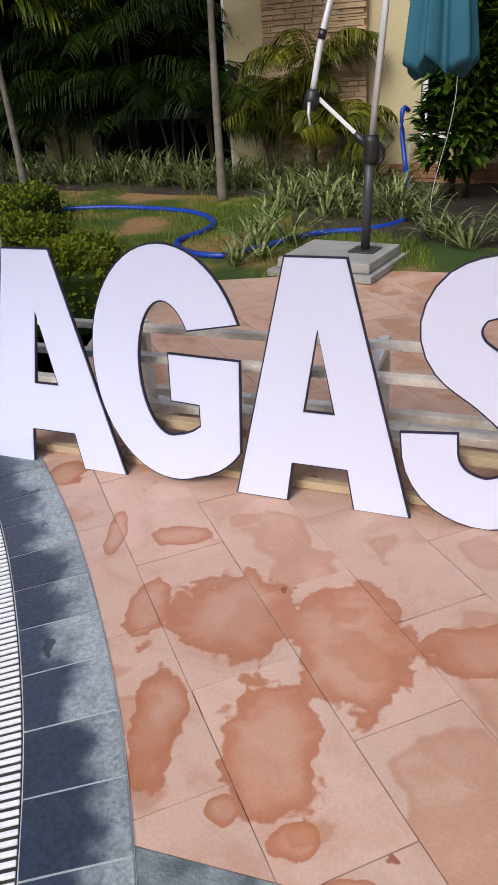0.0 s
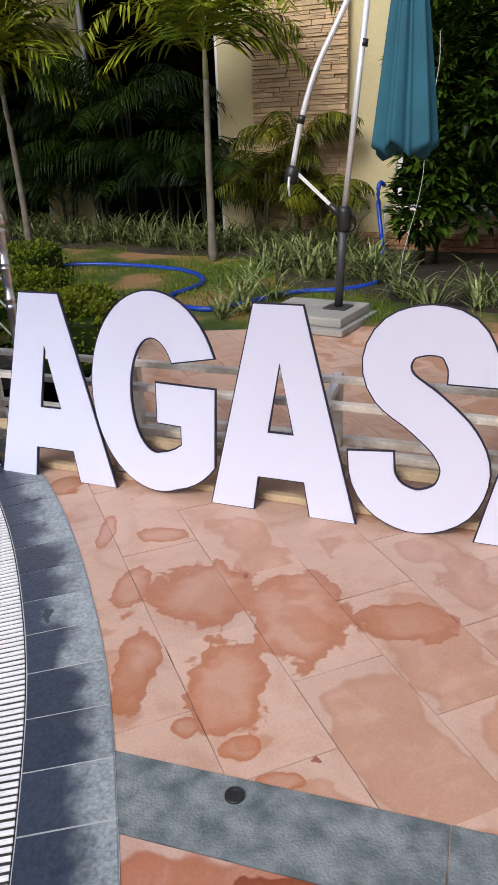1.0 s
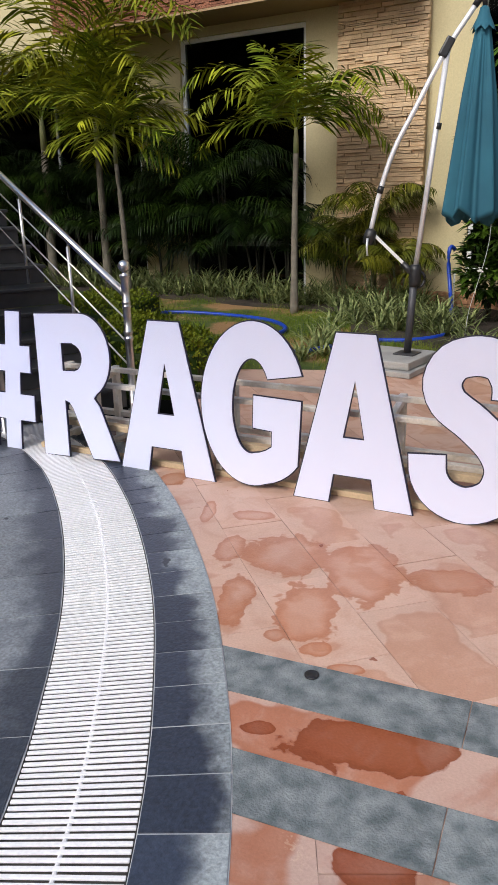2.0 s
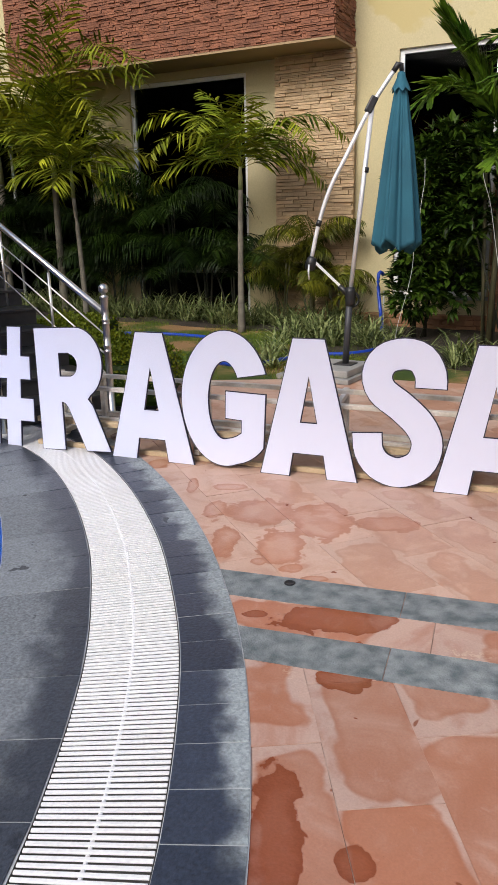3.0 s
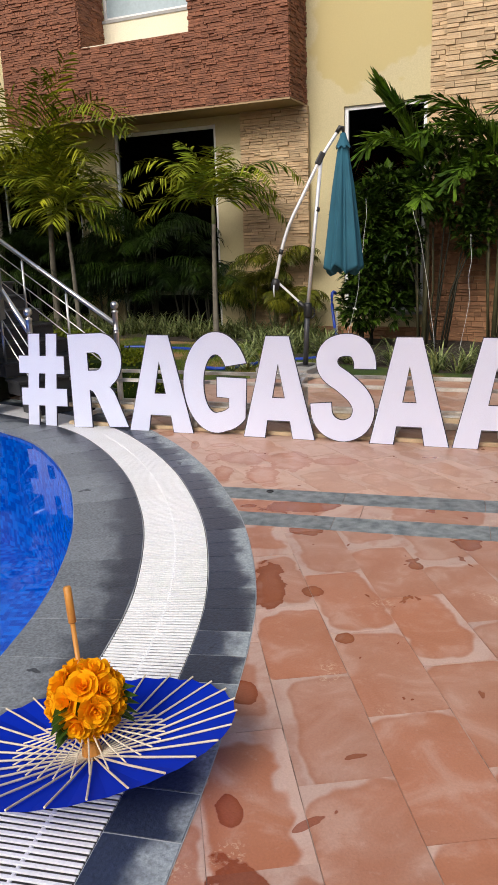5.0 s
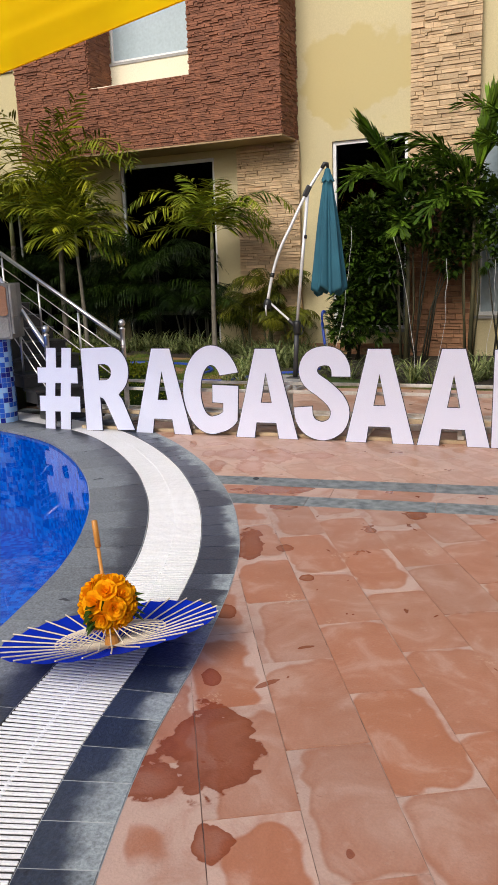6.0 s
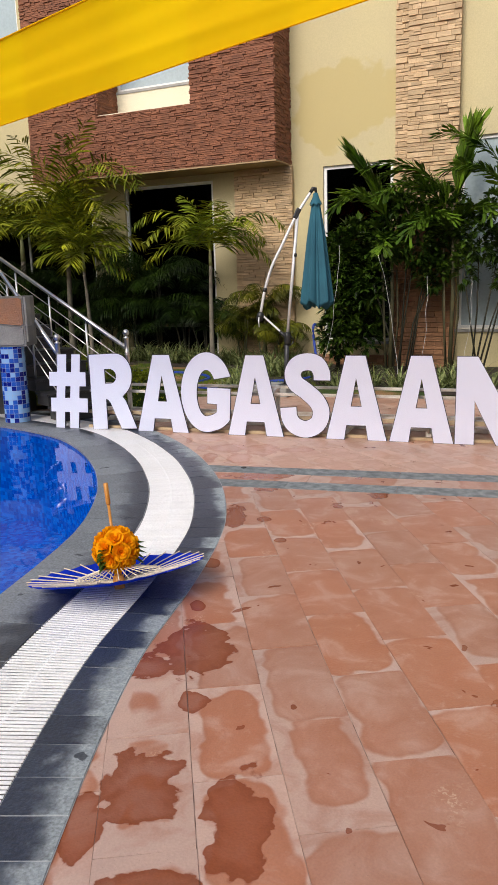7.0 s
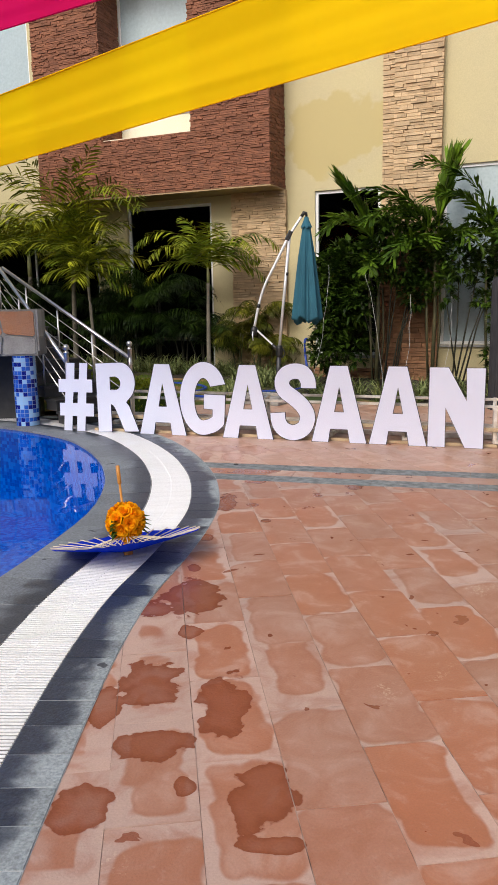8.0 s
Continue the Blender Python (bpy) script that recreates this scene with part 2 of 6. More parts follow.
M = {
    "sandstone": sandstone("red_sandstone", (0.54, 0.36, 0.282), (0.50, 0.35, 0.287), (0.42, 0.152, 0.074), (0.40, 0.168, 0.092), 0.72, 0.685, SPLASHES, 0.88, (0.25, 0.060, 0.020), 0.14, 1.8, 0.88),
    "sandstone_pale": sandstone("dusty_red_sandstone", (0.62, 0.405, 0.30), (0.58, 0.405, 0.315), (0.54, 0.285, 0.18), (0.51, 0.275, 0.175), 0.08, 0.70, DAMP, 0.7, (0.44, 0.15, 0.056), 0.22, 1.25, 0.6),
    "mortar": material("mortar", (0.50, 0.37, 0.30), 0.9, (0.16, 0.09, 0.065), 9, 120, 0.3, amount=0.3),
    "slate_band": material("slate_band", (0.10, 0.125, 0.13), 0.5, (0.28, 0.31, 0.31), 13.0, 120, 0.35, per_piece=0.15, amount=0.32),
    "grate": material("white_plastic", (0.93, 0.93, 0.93), 0.35, (0.88, 0.87, 0.85), 3, 80, 0.02, per_piece=0.06),
    "channel": material("silty_channel", (0.15, 0.135, 0.12), 0.8, (0.09, 0.08, 0.07), 8),
    "letter": material("white_board", (0.73, 0.765, 0.925), 0.4, (0.72, 0.755, 0.915), 0.6, 500, 0.0, amount=0.8),
    "letter_edge": material("navy_edge", (0.012, 0.012, 0.05), 0.45, (0.02, 0.02, 0.03), 8),
    "whitewood": material("whitewashed_timber", (0.90, 0.87, 0.81), 0.75, (0.60, 0.52, 0.41), 9, 70, 0.3, amount=0.4),
    "bare": material("bare_timber", (0.68, 0.53, 0.33), 0.7, (0.48, 0.36, 0.22), 7, 80, 0.3, amount=0.5),
    "cream": material("cream_paint", (0.55, 0.47, 0.25), 0.75, (0.50, 0.43, 0.245), 0.8, 50, 0.06, amount=0.35, detail=2),
    "cream_pale": material("pale_cream_paint", (0.80, 0.74, 0.55), 0.7, (0.74, 0.68, 0.5), 0.8, 50, 0.05),
    # tan plaster with the shade under the bay mixed into its colour
    "soffit": material("tan_plaster", (0.36, 0.25, 0.13), 0.8, (0.30, 0.20, 0.10), 2, 50, 0.1),
    "redstone": material("red_ledge_stone", (0.285, 0.112, 0.056), 0.85, (0.175, 0.070, 0.038), 5, 60, 0.5, per_piece=0.35, amount=0.5),
    "redstone_i": material("red_ledge_stone_rest", (0.285, 0.112, 0.056), 0.85, (0.175, 0.070, 0.038), 5, 60, 0.5, per_piece=0.35, amount=0.5, island=True),
    "tanstone": material("tan_ledge_stone", (0.60, 0.44, 0.26), 0.85, (0.45, 0.31, 0.17), 4, 60, 0.5, per_piece=0.4, amount=0.5),
    "tanstone_i": material("tan_ledge_stone_rest", (0.60, 0.44, 0.26), 0.85, (0.45, 0.31, 0.17), 4, 60, 0.5, per_piece=0.4, amount=0.5, island=True),
    "brownstone": material("brown_ledge_stone", (0.36, 0.185, 0.09), 0.85, (0.24, 0.12, 0.06), 4, 60, 0.5, per_piece=0.5, amount=0.5),
    "white": material("white_paint", (0.8, 0.8, 0.78), 0.4, (0.74, 0.74, 0.72), 3, 60, 0.03),
    # opaque pale blue-grey: the sky's reflection painted as pane colour
    "sky_pane": material("sky_reflection_pane", (0.42, 0.50, 0.52), 0.12, (0.36, 0.44, 0.46), 0.7, 20, 0.0, amount=0.6),
    # near-black colour carries the indoor darkness behind the glazing
    "room": material("painted_dark_room", (0.012, 0.011, 0.010), 0.9),
    "steel": material("brushed_steel", (0.80, 0.79, 0.77), 0.28, (0.68, 0.67, 0.66), 4, 120, 0.03, metal=1.0),
    "alu": material("aluminium_tube", (0.78, 0.78, 0.77), 0.36, (0.68, 0.68, 0.67), 4, 120, 0.03, metal=0.35),
    "black": material("black_plastic", (0.012, 0.012, 0.013), 0.4, (0.02, 0.02, 0.02), 10),
    "charcoal": material("charcoal_tube", (0.035, 0.037, 0.042), 0.45, (0.05, 0.05, 0.055), 10),
    "teal": material("teal_canvas", (0.018, 0.115, 0.162), 0.8, (0.012, 0.082, 0.12), 3, 300, 0.2, amount=0.5),
    "concrete": material("concrete", (0.40, 0.39, 0.36), 0.85, (0.29, 0.285, 0.265), 5, 80, 0.3),
    "trunk": material("palm_trunk", (0.23, 0.205, 0.155), 0.85, (0.11, 0.095, 0.07), 3, 40, 0.5, stretch=(1, 1, 3)),
    "greentrunk": material("green_palm_stem", (0.22, 0.27, 0.10), 0.6, (0.30, 0.26, 0.12), 4, 50, 0.2),
    "frond": material("palm_frond", (0.045, 0.10, 0.007), 0.45, (0.30, 0.305, 0.016), 1.6, 30, 0.0, per_piece=1.2, island=True, amount=0.5),
    "frond_crown": material("dense_palm_frond", (0.045, 0.095, 0.007), 0.45, (0.33, 0.31, 0.016), 1.3, 30, 0.0, per_piece=1.2, island=True, amount=0.5),
    # two darker copies of the frond green, with the wall-side shade in the colour
    "frond_mid": material("half_shaded_palm_frond", (0.016, 0.036, 0.003), 0.5, (0.15, 0.14, 0.01), 1.7, 30, 0.0, per_piece=0.9, island=True, amount=0.5),
    "frond_dark": material("shade_dark_palm_frond", (0.003, 0.009, 0.0015), 0.5, (0.026, 0.05, 0.004), 1.4, 30, 0.0, per_piece=0.9, island=True, amount=0.45),
    "leaf": material("shrub_leaf", (0.011, 0.032, 0.005), 0.36, (0.065, 0.115, 0.010), 2.2, 30, 0.0, per_piece=1.0, island=True, amount=0.5),
    "strap": material("strap_leaf", (0.022, 0.05, 0.006), 0.55, (0.30, 0.33, 0.13), 16, 50, 0.0, per_piece=0.8, island=True, amount=0.35),
    "hedge": material("hedge_leaf", (0.075, 0.115, 0.006), 0.55, (0.19, 0.21, 0.012), 4, 30, 0.0, per_piece=0.7, island=True, amount=0.5),
    "grass": material("grass_blade", (0.075, 0.14, 0.008), 0.6, (0.20, 0.22, 0.025), 2, 30, 0.0, per_piece=0.7, island=True),
    "soil": material("garden_soil", (0.055, 0.04, 0.026), 0.95, (0.028, 0.021, 0.014), 5, 60, 0.8),
    "hose": material("blue_hose", (0.012, 0.055, 0.42), 0.35, (0.010, 0.045, 0.33), 4),
    "bamboo": material("split_bamboo", (0.78, 0.69, 0.52), 0.55, (0.66, 0.55, 0.38), 20, 120, 0.1),
    "handle": material("varnished_bamboo", (0.62, 0.28, 0.05), 0.4, (0.50, 0.20, 0.03), 20, 120, 0.1),
    "darkstone": material("dark_granite", (0.03, 0.03, 0.032), 0.3, (0.05, 0.05, 0.05), 12, 150, 0.05),
    "rubble": material("flagstone", (0.34, 0.34, 0.31), 0.8, (0.24, 0.235, 0.22), 5, 60, 0.5, per_piece=0.4, amount=0.4),
    "rust": material("rust_flagstone", (0.46, 0.20, 0.085), 0.8, (0.38, 0.22, 0.14), 4, 60, 0.5, per_piece=0.2, amount=0.5),
    "pale_joint": material("pale_grout", (0.55, 0.56, 0.56), 0.9, (0.36, 0.37, 0.38), 9, 100, 0.2),
    # grey of the added court walls, kept low for darker window reflections
    "court": material("added_wall_paint", (0.30, 0.31, 0.31), 0.8, (0.24, 0.25, 0.255), 1, 40, 0.05),
    "darkstem": material("dark_stem", (0.03, 0.026, 0.014), 0.85, (0.02, 0.022, 0.01), 6),
    "stem": material("cane_stem", (0.085, 0.075, 0.03), 0.7, (0.04, 0.04, 0.016), 6),
    "fan": material("fishtail_frond", (0.014, 0.05, 0.004), 0.5, (0.115, 0.19, 0.010), 1.8, 30, 0.0, per_piece=1.1, island=True, amount=0.5),
    "blackcloth": material("black_cloth", (0.018, 0.018, 0.022), 0.85, (0.03, 0.03, 0.034), 6, 200, 0.2),
    "wire": material("white_cable", (0.7, 0.7, 0.66), 0.5),
}


def water_material():
    """Still water: tinted see-through with a mirror gloss that grows at low angles."""
    m = bpy.data.materials.new("pool_water")
    m.use_nodes = True
    n, l = m.node_tree.nodes, m.node_tree.links
    out = n["Material Output"]
    n.remove(n["Principled BSDF"])
    tp = n.new("ShaderNodeBsdfTransparent")
    tp.inputs[0].default_value = (0.55, 0.80, 0.97, 1)
    gl = n.new("ShaderNodeBsdfGlossy")
    gl.inputs["Roughness"].default_value = 0.02
    fr = n.new("ShaderNodeFresnel")
    fr.inputs["IOR"].default_value = 1.25
    geo = n.new("ShaderNodeNewGeometry")
    t = n.new("ShaderNodeTexNoise")
    t.inputs["Scale"].default_value = 2.2
    t.inputs["Detail"].default_value = 2
    l.new(geo.outputs["Position"], t.inputs["Vector"])
    bp = n.new("ShaderNodeBump")
    bp.inputs["Strength"].default_value = 0.05
    bp.inputs["Distance"].default_value = 0.05
    l.new(t.outputs[0], bp.inputs["Height"])
    l.new(bp.outputs[0], gl.inputs["Normal"])
    mx = n.new("ShaderNodeMixShader")
    l.new(fr.outputs[0], mx.inputs[0])
    l.new(tp.outputs[0], mx.inputs[1])
    l.new(gl.outputs[0], mx.inputs[2])
    l.new(mx.outputs[0], out.inputs[0])
    return m


def mosaic_material(name, size, dark, mid, light, joint=(0.35, 0.45, 0.6)):
    """Glass mosaic: one colour a tile out of three, with thin pale joints, on the longest faces' own grid."""
    m = bpy.data.materials.new(name)
    m.use_nodes = True
    nt = m.node_tree
    n, l = nt.nodes, nt.links
    b = n["Principled BSDF"]
    b.inputs["Roughness"].default_value = 0.15
    uv = n.new("ShaderNodeUVMap")
    sc = n.new("ShaderNodeVectorMath")
    sc.operation = "SCALE"
    sc.inputs["Scale"].default_value = 1 / size
    l.new(uv.outputs[0], sc.inputs[0])
    fl = n.new("ShaderNodeVectorMath")
    fl.operation = "FLOOR"
    l.new(sc.outputs[0], fl.inputs[0])
    wn = n.new("ShaderNodeTexWhiteNoise")
    wn.noise_dimensions = "2D"
    l.new(fl.outputs[0], wn.inputs["Vector"])
    cr = n.new("ShaderNodeValToRGB")
    cr.color_ramp.interpolation = "CONSTANT"
    e = cr.color_ramp.elements
    e[0].color = (*dark, 1)
    e[1].position = 0.34
    e[1].color = (*mid, 1)
    x = e.new(0.68)
    x.color = (*light, 1)
    l.new(wn.outputs["Value"], cr.inputs[0])
    fr = n.new("ShaderNodeVectorMath")
    fr.operation = "FRACTION"
    l.new(sc.outputs[0], fr.inputs[0])
    sp = n.new("ShaderNodeSeparateXYZ")
    l.new(fr.outputs[0], sp.inputs[0])
    mn = n.new("ShaderNodeMath")
    mn.operation = "MINIMUM"
    l.new(sp.outputs[0], mn.inputs[0])
    l.new(sp.outputs[1], mn.inputs[1])
    gt = n.new("ShaderNodeMath")
    gt.operation = "LESS_THAN"
    gt.inputs[1].default_value = 0.06
    l.new(mn.outputs[0], gt.inputs[0])
    mix = n.new("ShaderNodeMix")
    mix.data_type = "RGBA"
    l.new(gt.outputs[0], mix.inputs["Factor"])
    l.new(cr.outputs[0], mix.inputs["A"])
    mix.inputs["B"].default_value = (*joint, 1)
    l.new(mix.outputs["Result"], b.inputs["Base Color"])
    return m


def sheer_material(name, colour):
    """Sheer woven cloth: lets light and view through in part."""
    m = bpy.data.materials.new(name)
    m.use_nodes = True
    nt = m.node_tree
    n, l = nt.nodes, nt.links
    b = n["Principled BSDF"]
    out = n["Material Output"]
    b.inputs["Base Color"].default_value = (*colour, 1)
    b.inputs["Roughness"].default_value = 0.7
    b.inputs["Specular IOR Level"].default_value = 0.08
    tl = n.new("ShaderNodeBsdfTranslucent")
    tl.inputs[0].default_value = (*colour, 1)
    tp = n.new("ShaderNodeBsdfTransparent")
    tp.inputs[0].default_value = (*colour, 1)
    m1 = n.new("ShaderNodeMixShader")
    m1.inputs[0].default_value = 0.3
    l.new(b.outputs[0], m1.inputs[1])
    l.new(tl.outputs[0], m1.inputs[2])
    m2 = n.new("ShaderNodeMixShader")
    m2.inputs[0].default_value = 0.14
    l.new(m1.outputs[0], m2.inputs[1])
    l.new(tp.outputs[0], m2.inputs[2])
    l.new(m2.outputs[0], out.inputs[0])
    return m


def slate_material(name, wet, dry, turn, soft, spread, jump=0.08, splashed=0.0):
    """Slate that is dark and wet along the drain and dries to pale grey; v of the map runs away from the drain."""
    m = bpy.data.materials.new(name)
    m.use_nodes = True
    n, l = m.node_tree.nodes, m.node_tree.links
    b = n["Principled BSDF"]
    uv = n.new("ShaderNodeUVMap")
    sep = n.new("ShaderNodeSeparateXYZ")
    l.new(uv.outputs[0], sep.inputs[0])
    geo = n.new("ShaderNodeNewGeometry")
    info = n.new("ShaderNodeObjectInfo")
    big = n.new("ShaderNodeTexNoise")
    big.inputs["Scale"].default_value = 8.0
    big.inputs["Detail"].default_value = 2.0
    fine = n.new("ShaderNodeTexNoise")
    fine.inputs["Scale"].default_value = 85
    fine.inputs["Detail"].default_value = 5
    for t in (big, fine):
        l.new(geo.outputs["Position"], t.inputs["Vector"])

    def calc(op, a, c, d=0.0):
        x = n.new("ShaderNodeMath")
        x.operation = op
        for k, v in enumerate((a, c, d)):
            if isinstance(v, (int, float)):
                x.inputs[k].default_value = v
            else:
                l.new(v, x.inputs[k])
        return x.outputs[0]

    w = calc("MULTIPLY_ADD", calc("SUBTRACT", big.outputs[0], 0.5), spread, sep.outputs[1])
    w = calc("MULTIPLY_ADD", calc("SUBTRACT", info.outputs["Random"], 0.5), jump, w)
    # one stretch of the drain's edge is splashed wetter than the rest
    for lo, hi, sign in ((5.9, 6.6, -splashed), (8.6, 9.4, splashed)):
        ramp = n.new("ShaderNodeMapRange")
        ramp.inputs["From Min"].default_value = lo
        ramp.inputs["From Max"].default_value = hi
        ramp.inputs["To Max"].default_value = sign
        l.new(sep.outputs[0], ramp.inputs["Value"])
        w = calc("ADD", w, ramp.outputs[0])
    r = n.new("ShaderNodeMapRange")
    r.interpolation_type = "SMOOTHSTEP"
    r.inputs["From Min"].default_value = turn - soft
    r.inputs["From Max"].default_value = turn + soft
    l.new(w, r.inputs["Value"])
    mix = n.new("ShaderNodeMix")
    mix.data_type = "RGBA"
    l.new(r.outputs[0], mix.inputs["Factor"])
    mix.inputs["A"].default_value = (*wet, 1)
    mix.inputs["B"].default_value = (*dry, 1)
    h = n.new("ShaderNodeHueSaturation")
    drip = n.new("ShaderNodeTexNoise")
    drip.inputs["Scale"].default_value = 6.5
    drip.inputs["Detail"].default_value = 4
    l.new(geo.outputs["Position"], drip.inputs["Vector"])
    dr = n.new("ShaderNodeMapRange")
    dr.inputs["From Min"].default_value = 0.685
    dr.inputs["From Max"].default_value = 0.70
    dr.inputs["To Max"].default_value = 0.85
    l.new(drip.outputs[0], dr.inputs["Value"])
    mix2 = n.new("ShaderNodeMix")
    mix2.data_type = "RGBA"
    l.new(dr.outputs[0], mix2.inputs["Factor"])
    l.new(mix.outputs["Result"], mix2.inputs["A"])
    mix2.inputs["B"].default_value = (*(c * 0.45 for c in wet), 1)
    l.new(mix2.outputs["Result"], h.inputs["Color"])
    v = calc("MULTIPLY_ADD", fine.outputs[0], 1.7, 0.15)
    v = calc("MULTIPLY_ADD", info.outputs["Random"], 0.3, calc("SUBTRACT", v, 0.15))
    l.new(v, h.inputs["Value"])
    l.new(h.outputs[0], b.inputs["Base Color"])
    rr = n.new("ShaderNodeMapRange")
    rr.inputs["To Min"].default_value = 0.33
    rr.inputs["To Max"].default_value = 0.6
    l.new(r.outputs[0], rr.inputs["Value"])
    l.new(rr.outputs[0], b.inputs["Roughness"])
    bp = n.new("ShaderNodeBump")
    bp.inputs["Strength"].default_value = 0.3
    bp.inputs["Distance"].default_value = 0.01
    l.new(fine.outputs[0], bp.inputs["Height"])
    l.new(bp.outputs[0], b.inputs["Normal"])
    return m


for _key in ("frond", "frond_crown", "frond_mid", "frond_dark", "leaf", "strap", "hedge", "grass", "fan"):
    M[_key].node_tree.nodes["Principled BSDF"].inputs["Specular IOR Level"].default_value = 0.16
M["slate"] = slate_material("slate_tile", (0.047, 0.055, 0.072), (0.205, 0.225, 0.24), 0.36, 0.22, 0.75)
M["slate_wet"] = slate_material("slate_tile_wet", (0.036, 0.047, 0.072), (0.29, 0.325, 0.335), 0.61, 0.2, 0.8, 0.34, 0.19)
M["water"] = water_material()
M["mosaic"] = mosaic_material("blue_mosaic", 0.06, (0.004, 0.012, 0.20), (0.02, 0.10, 0.50), (0.27, 0.47, 0.75))
M["pool_mosaic"] = mosaic_material("pool_mosaic", 0.05, (0.0, 0.10, 0.50), (0.0, 0.15, 0.63), (0.0, 0.23, 0.76), (0.0, 0.18, 0.66))
M["yellow_sheer"] = sheer_material("yellow_sheer", (1.0, 0.66, 0.001))
M["pink_sheer"] = sheer_material("magenta_sheer", (0.62, 0.004, 0.10))
M["parasol_cloth"] = sheer_material("blue_parasol_cloth", (0.004, 0.035, 0.60))
M["gold_rose"] = sheer_material("golden_rose_cloth", (1.0, 0.47, 0.003))
M["gold_rose"].node_tree.nodes["Mix Shader.001"].inputs[0].default_value = 0.0
M["parasol_cloth"].node_tree.nodes["Mix Shader.001"].inputs[0].default_value = 0.0


def glass_material():
    m = bpy.data.materials.new("dark_glass")
    m.use_nodes = True
    b = m.node_tree.nodes["Principled BSDF"]
    b.inputs["Base Color"].default_value = (0.25, 0.28, 0.28, 1)
    b.inputs["Roughness"].default_value = 0.03
    b.inputs["Transmission Weight"].default_value = 1.0
    b.inputs["IOR"].default_value = 1.12
    return m


M["glass"] = glass_material()


# ---- building helpers ----
def mesh_of(name, bm, mat, smooth=False):
    bmesh.ops.recalc_face_normals(bm, faces=bm.faces)
    me = bpy.data.meshes.new(name)
    bm.to_mesh(me)
    bm.free()
    for mm in (mat if isinstance(mat, (list, tuple)) else [mat]):
        me.materials.append(mm)
    if smooth:
        me.polygons.foreach_set("use_smooth", [True] * len(me.polygons))
    return me


def part(name, bm, mat, parent=None, label="", smooth=False):
    ob = new(name, mesh_of(name, bm, mat, smooth))
    if parent:
        ob.parent = parent
    if label:
        ob["label"] = label
    return ob


def raw(name, verts, faces, mat, parent=None, label="", smooth=False):
    me = bpy.data.meshes.new(name)
    me.from_pydata([tuple(v) for v in verts], [], faces)
    me.materials.append(mat)
    if smooth:
        me.polygons.foreach_set("use_smooth", [True] * len(me.polygons))
    ob = new(name, me)
    if parent:
        ob.parent = parent
    if label:
        ob["label"] = label
    return ob


def thing(name, label, category, group="", at=(0, 0, 0), kind=""):
    ob = new(name)
    ob.location = at
    ob.empty_display_size = 0.1
    return tagged(ob, label, category, group, kind)


def box(bm, size, m=None, bevel=0.0):
    """A box of that size about the origin of m, with rounded edges."""
    r = bmesh.ops.create_cube(bm, size=1.0)
    vs = r["verts"]
    bmesh.ops.scale(bm, vec=size, verts=vs)
    if bevel:
        es = list({e for v in vs for e in v.link_edges})
        r = bmesh.ops.bevel(bm, geom=es, offset=bevel, segments=2, affect="EDGES", profile=0.6)
        vs = list({v for f in r["faces"] for v in f.verts} | {v for v in vs if v.is_valid})
    if m is not None:
        bmesh.ops.transform(bm, matrix=m, verts=vs)
    return bm


def boxed(size, m=None, bevel=0.0):
    return box(bmesh.new(), size, m, bevel)


def sweep(bm, path, radius, sides=10, closed=False):
    """A tube along a path; radius may be a number or one number a point."""
    pts = [Vector(p) for p in path]
    rings = []
    ref = Vector((0, 0, 1))
    for i, p in enumerate(pts):
        d = (pts[min(i + 1, len(pts) - 1)] - pts[max(i - 1, 0)]).normalized()
        a = d.cross(ref)
        if a.length < 0.05:
            a = d.cross(Vector((0, 1, 0)))
        a.normalize()
        c = d.cross(a).normalized()
        r = radius[i] if isinstance(radius, (list, tuple)) else radius
        rings.append([bm.verts.new(p + r * (math.cos(k * math.tau / sides) * a + math.sin(k * math.tau / sides) * c)) for k in range(sides)])
    for u, v in zip(rings, rings[1:]):
        for k in range(sides):
            bm.faces.new((u[k], u[(k + 1) % sides], v[(k + 1) % sides], v[k]))
    bm.faces.new(rings[0])
    bm.faces.new(rings[-1][::-1])
    return bm


def tube(path, radius, sides=10):
    return sweep(bmesh.new(), path, radius, sides)


def turned(profile, m=None, sides=20):
    """A turned body from (radius, height) pairs."""
    bm = bmesh.new()
    rings = [[bm.verts.new((r * math.cos(k * math.tau / sides), r * math.sin(k * math.tau / sides), z)) for k in range(sides)] for r, z in profile]
    for u, v in zip(rings, rings[1:]):
        for k in range(sides):
            bm.faces.new((u[k], u[(k + 1) % sides], v[(k + 1) % sides], v[k]))
    bm.faces.new(rings[0])
    bm.faces.new(rings[-1][::-1])
    if m is not None:
        bmesh.ops.transform(bm, matrix=m, verts=bm.verts)
    return bm


def spline(points, step=0.1):
    """Catmull-Rom through the points, sampled about every step metres."""
    P = [Vector(p) for p in points]
    P = [2 * P[0] - P[1]] + P + [2 * P[-1] - P[-2]]
    out = []
    for a, b, c, d in zip(P, P[1:], P[2:], P[3:]):
        k = max(2, int((c - b).length / step))
        for i in range(k):
            t = i / k
            out.append(0.5 * ((2 * b) + (c - a) * t + (2 * a - 5 * b + 4 * c - d) * t * t + (3 * b - a - 3 * c + d) * t ** 3))
    out.append(P[-2].copy())
    return out


def even(points, step):
    """The same line again with evenly spaced points."""
    out, left = [points[0].copy()], step
    for a, b in zip(points, points[1:]):
        L = (b - a).length
        d = left
        while d <= L:
            out.append(a.lerp(b, d / L))
            d += step
        left = d - L
    return out


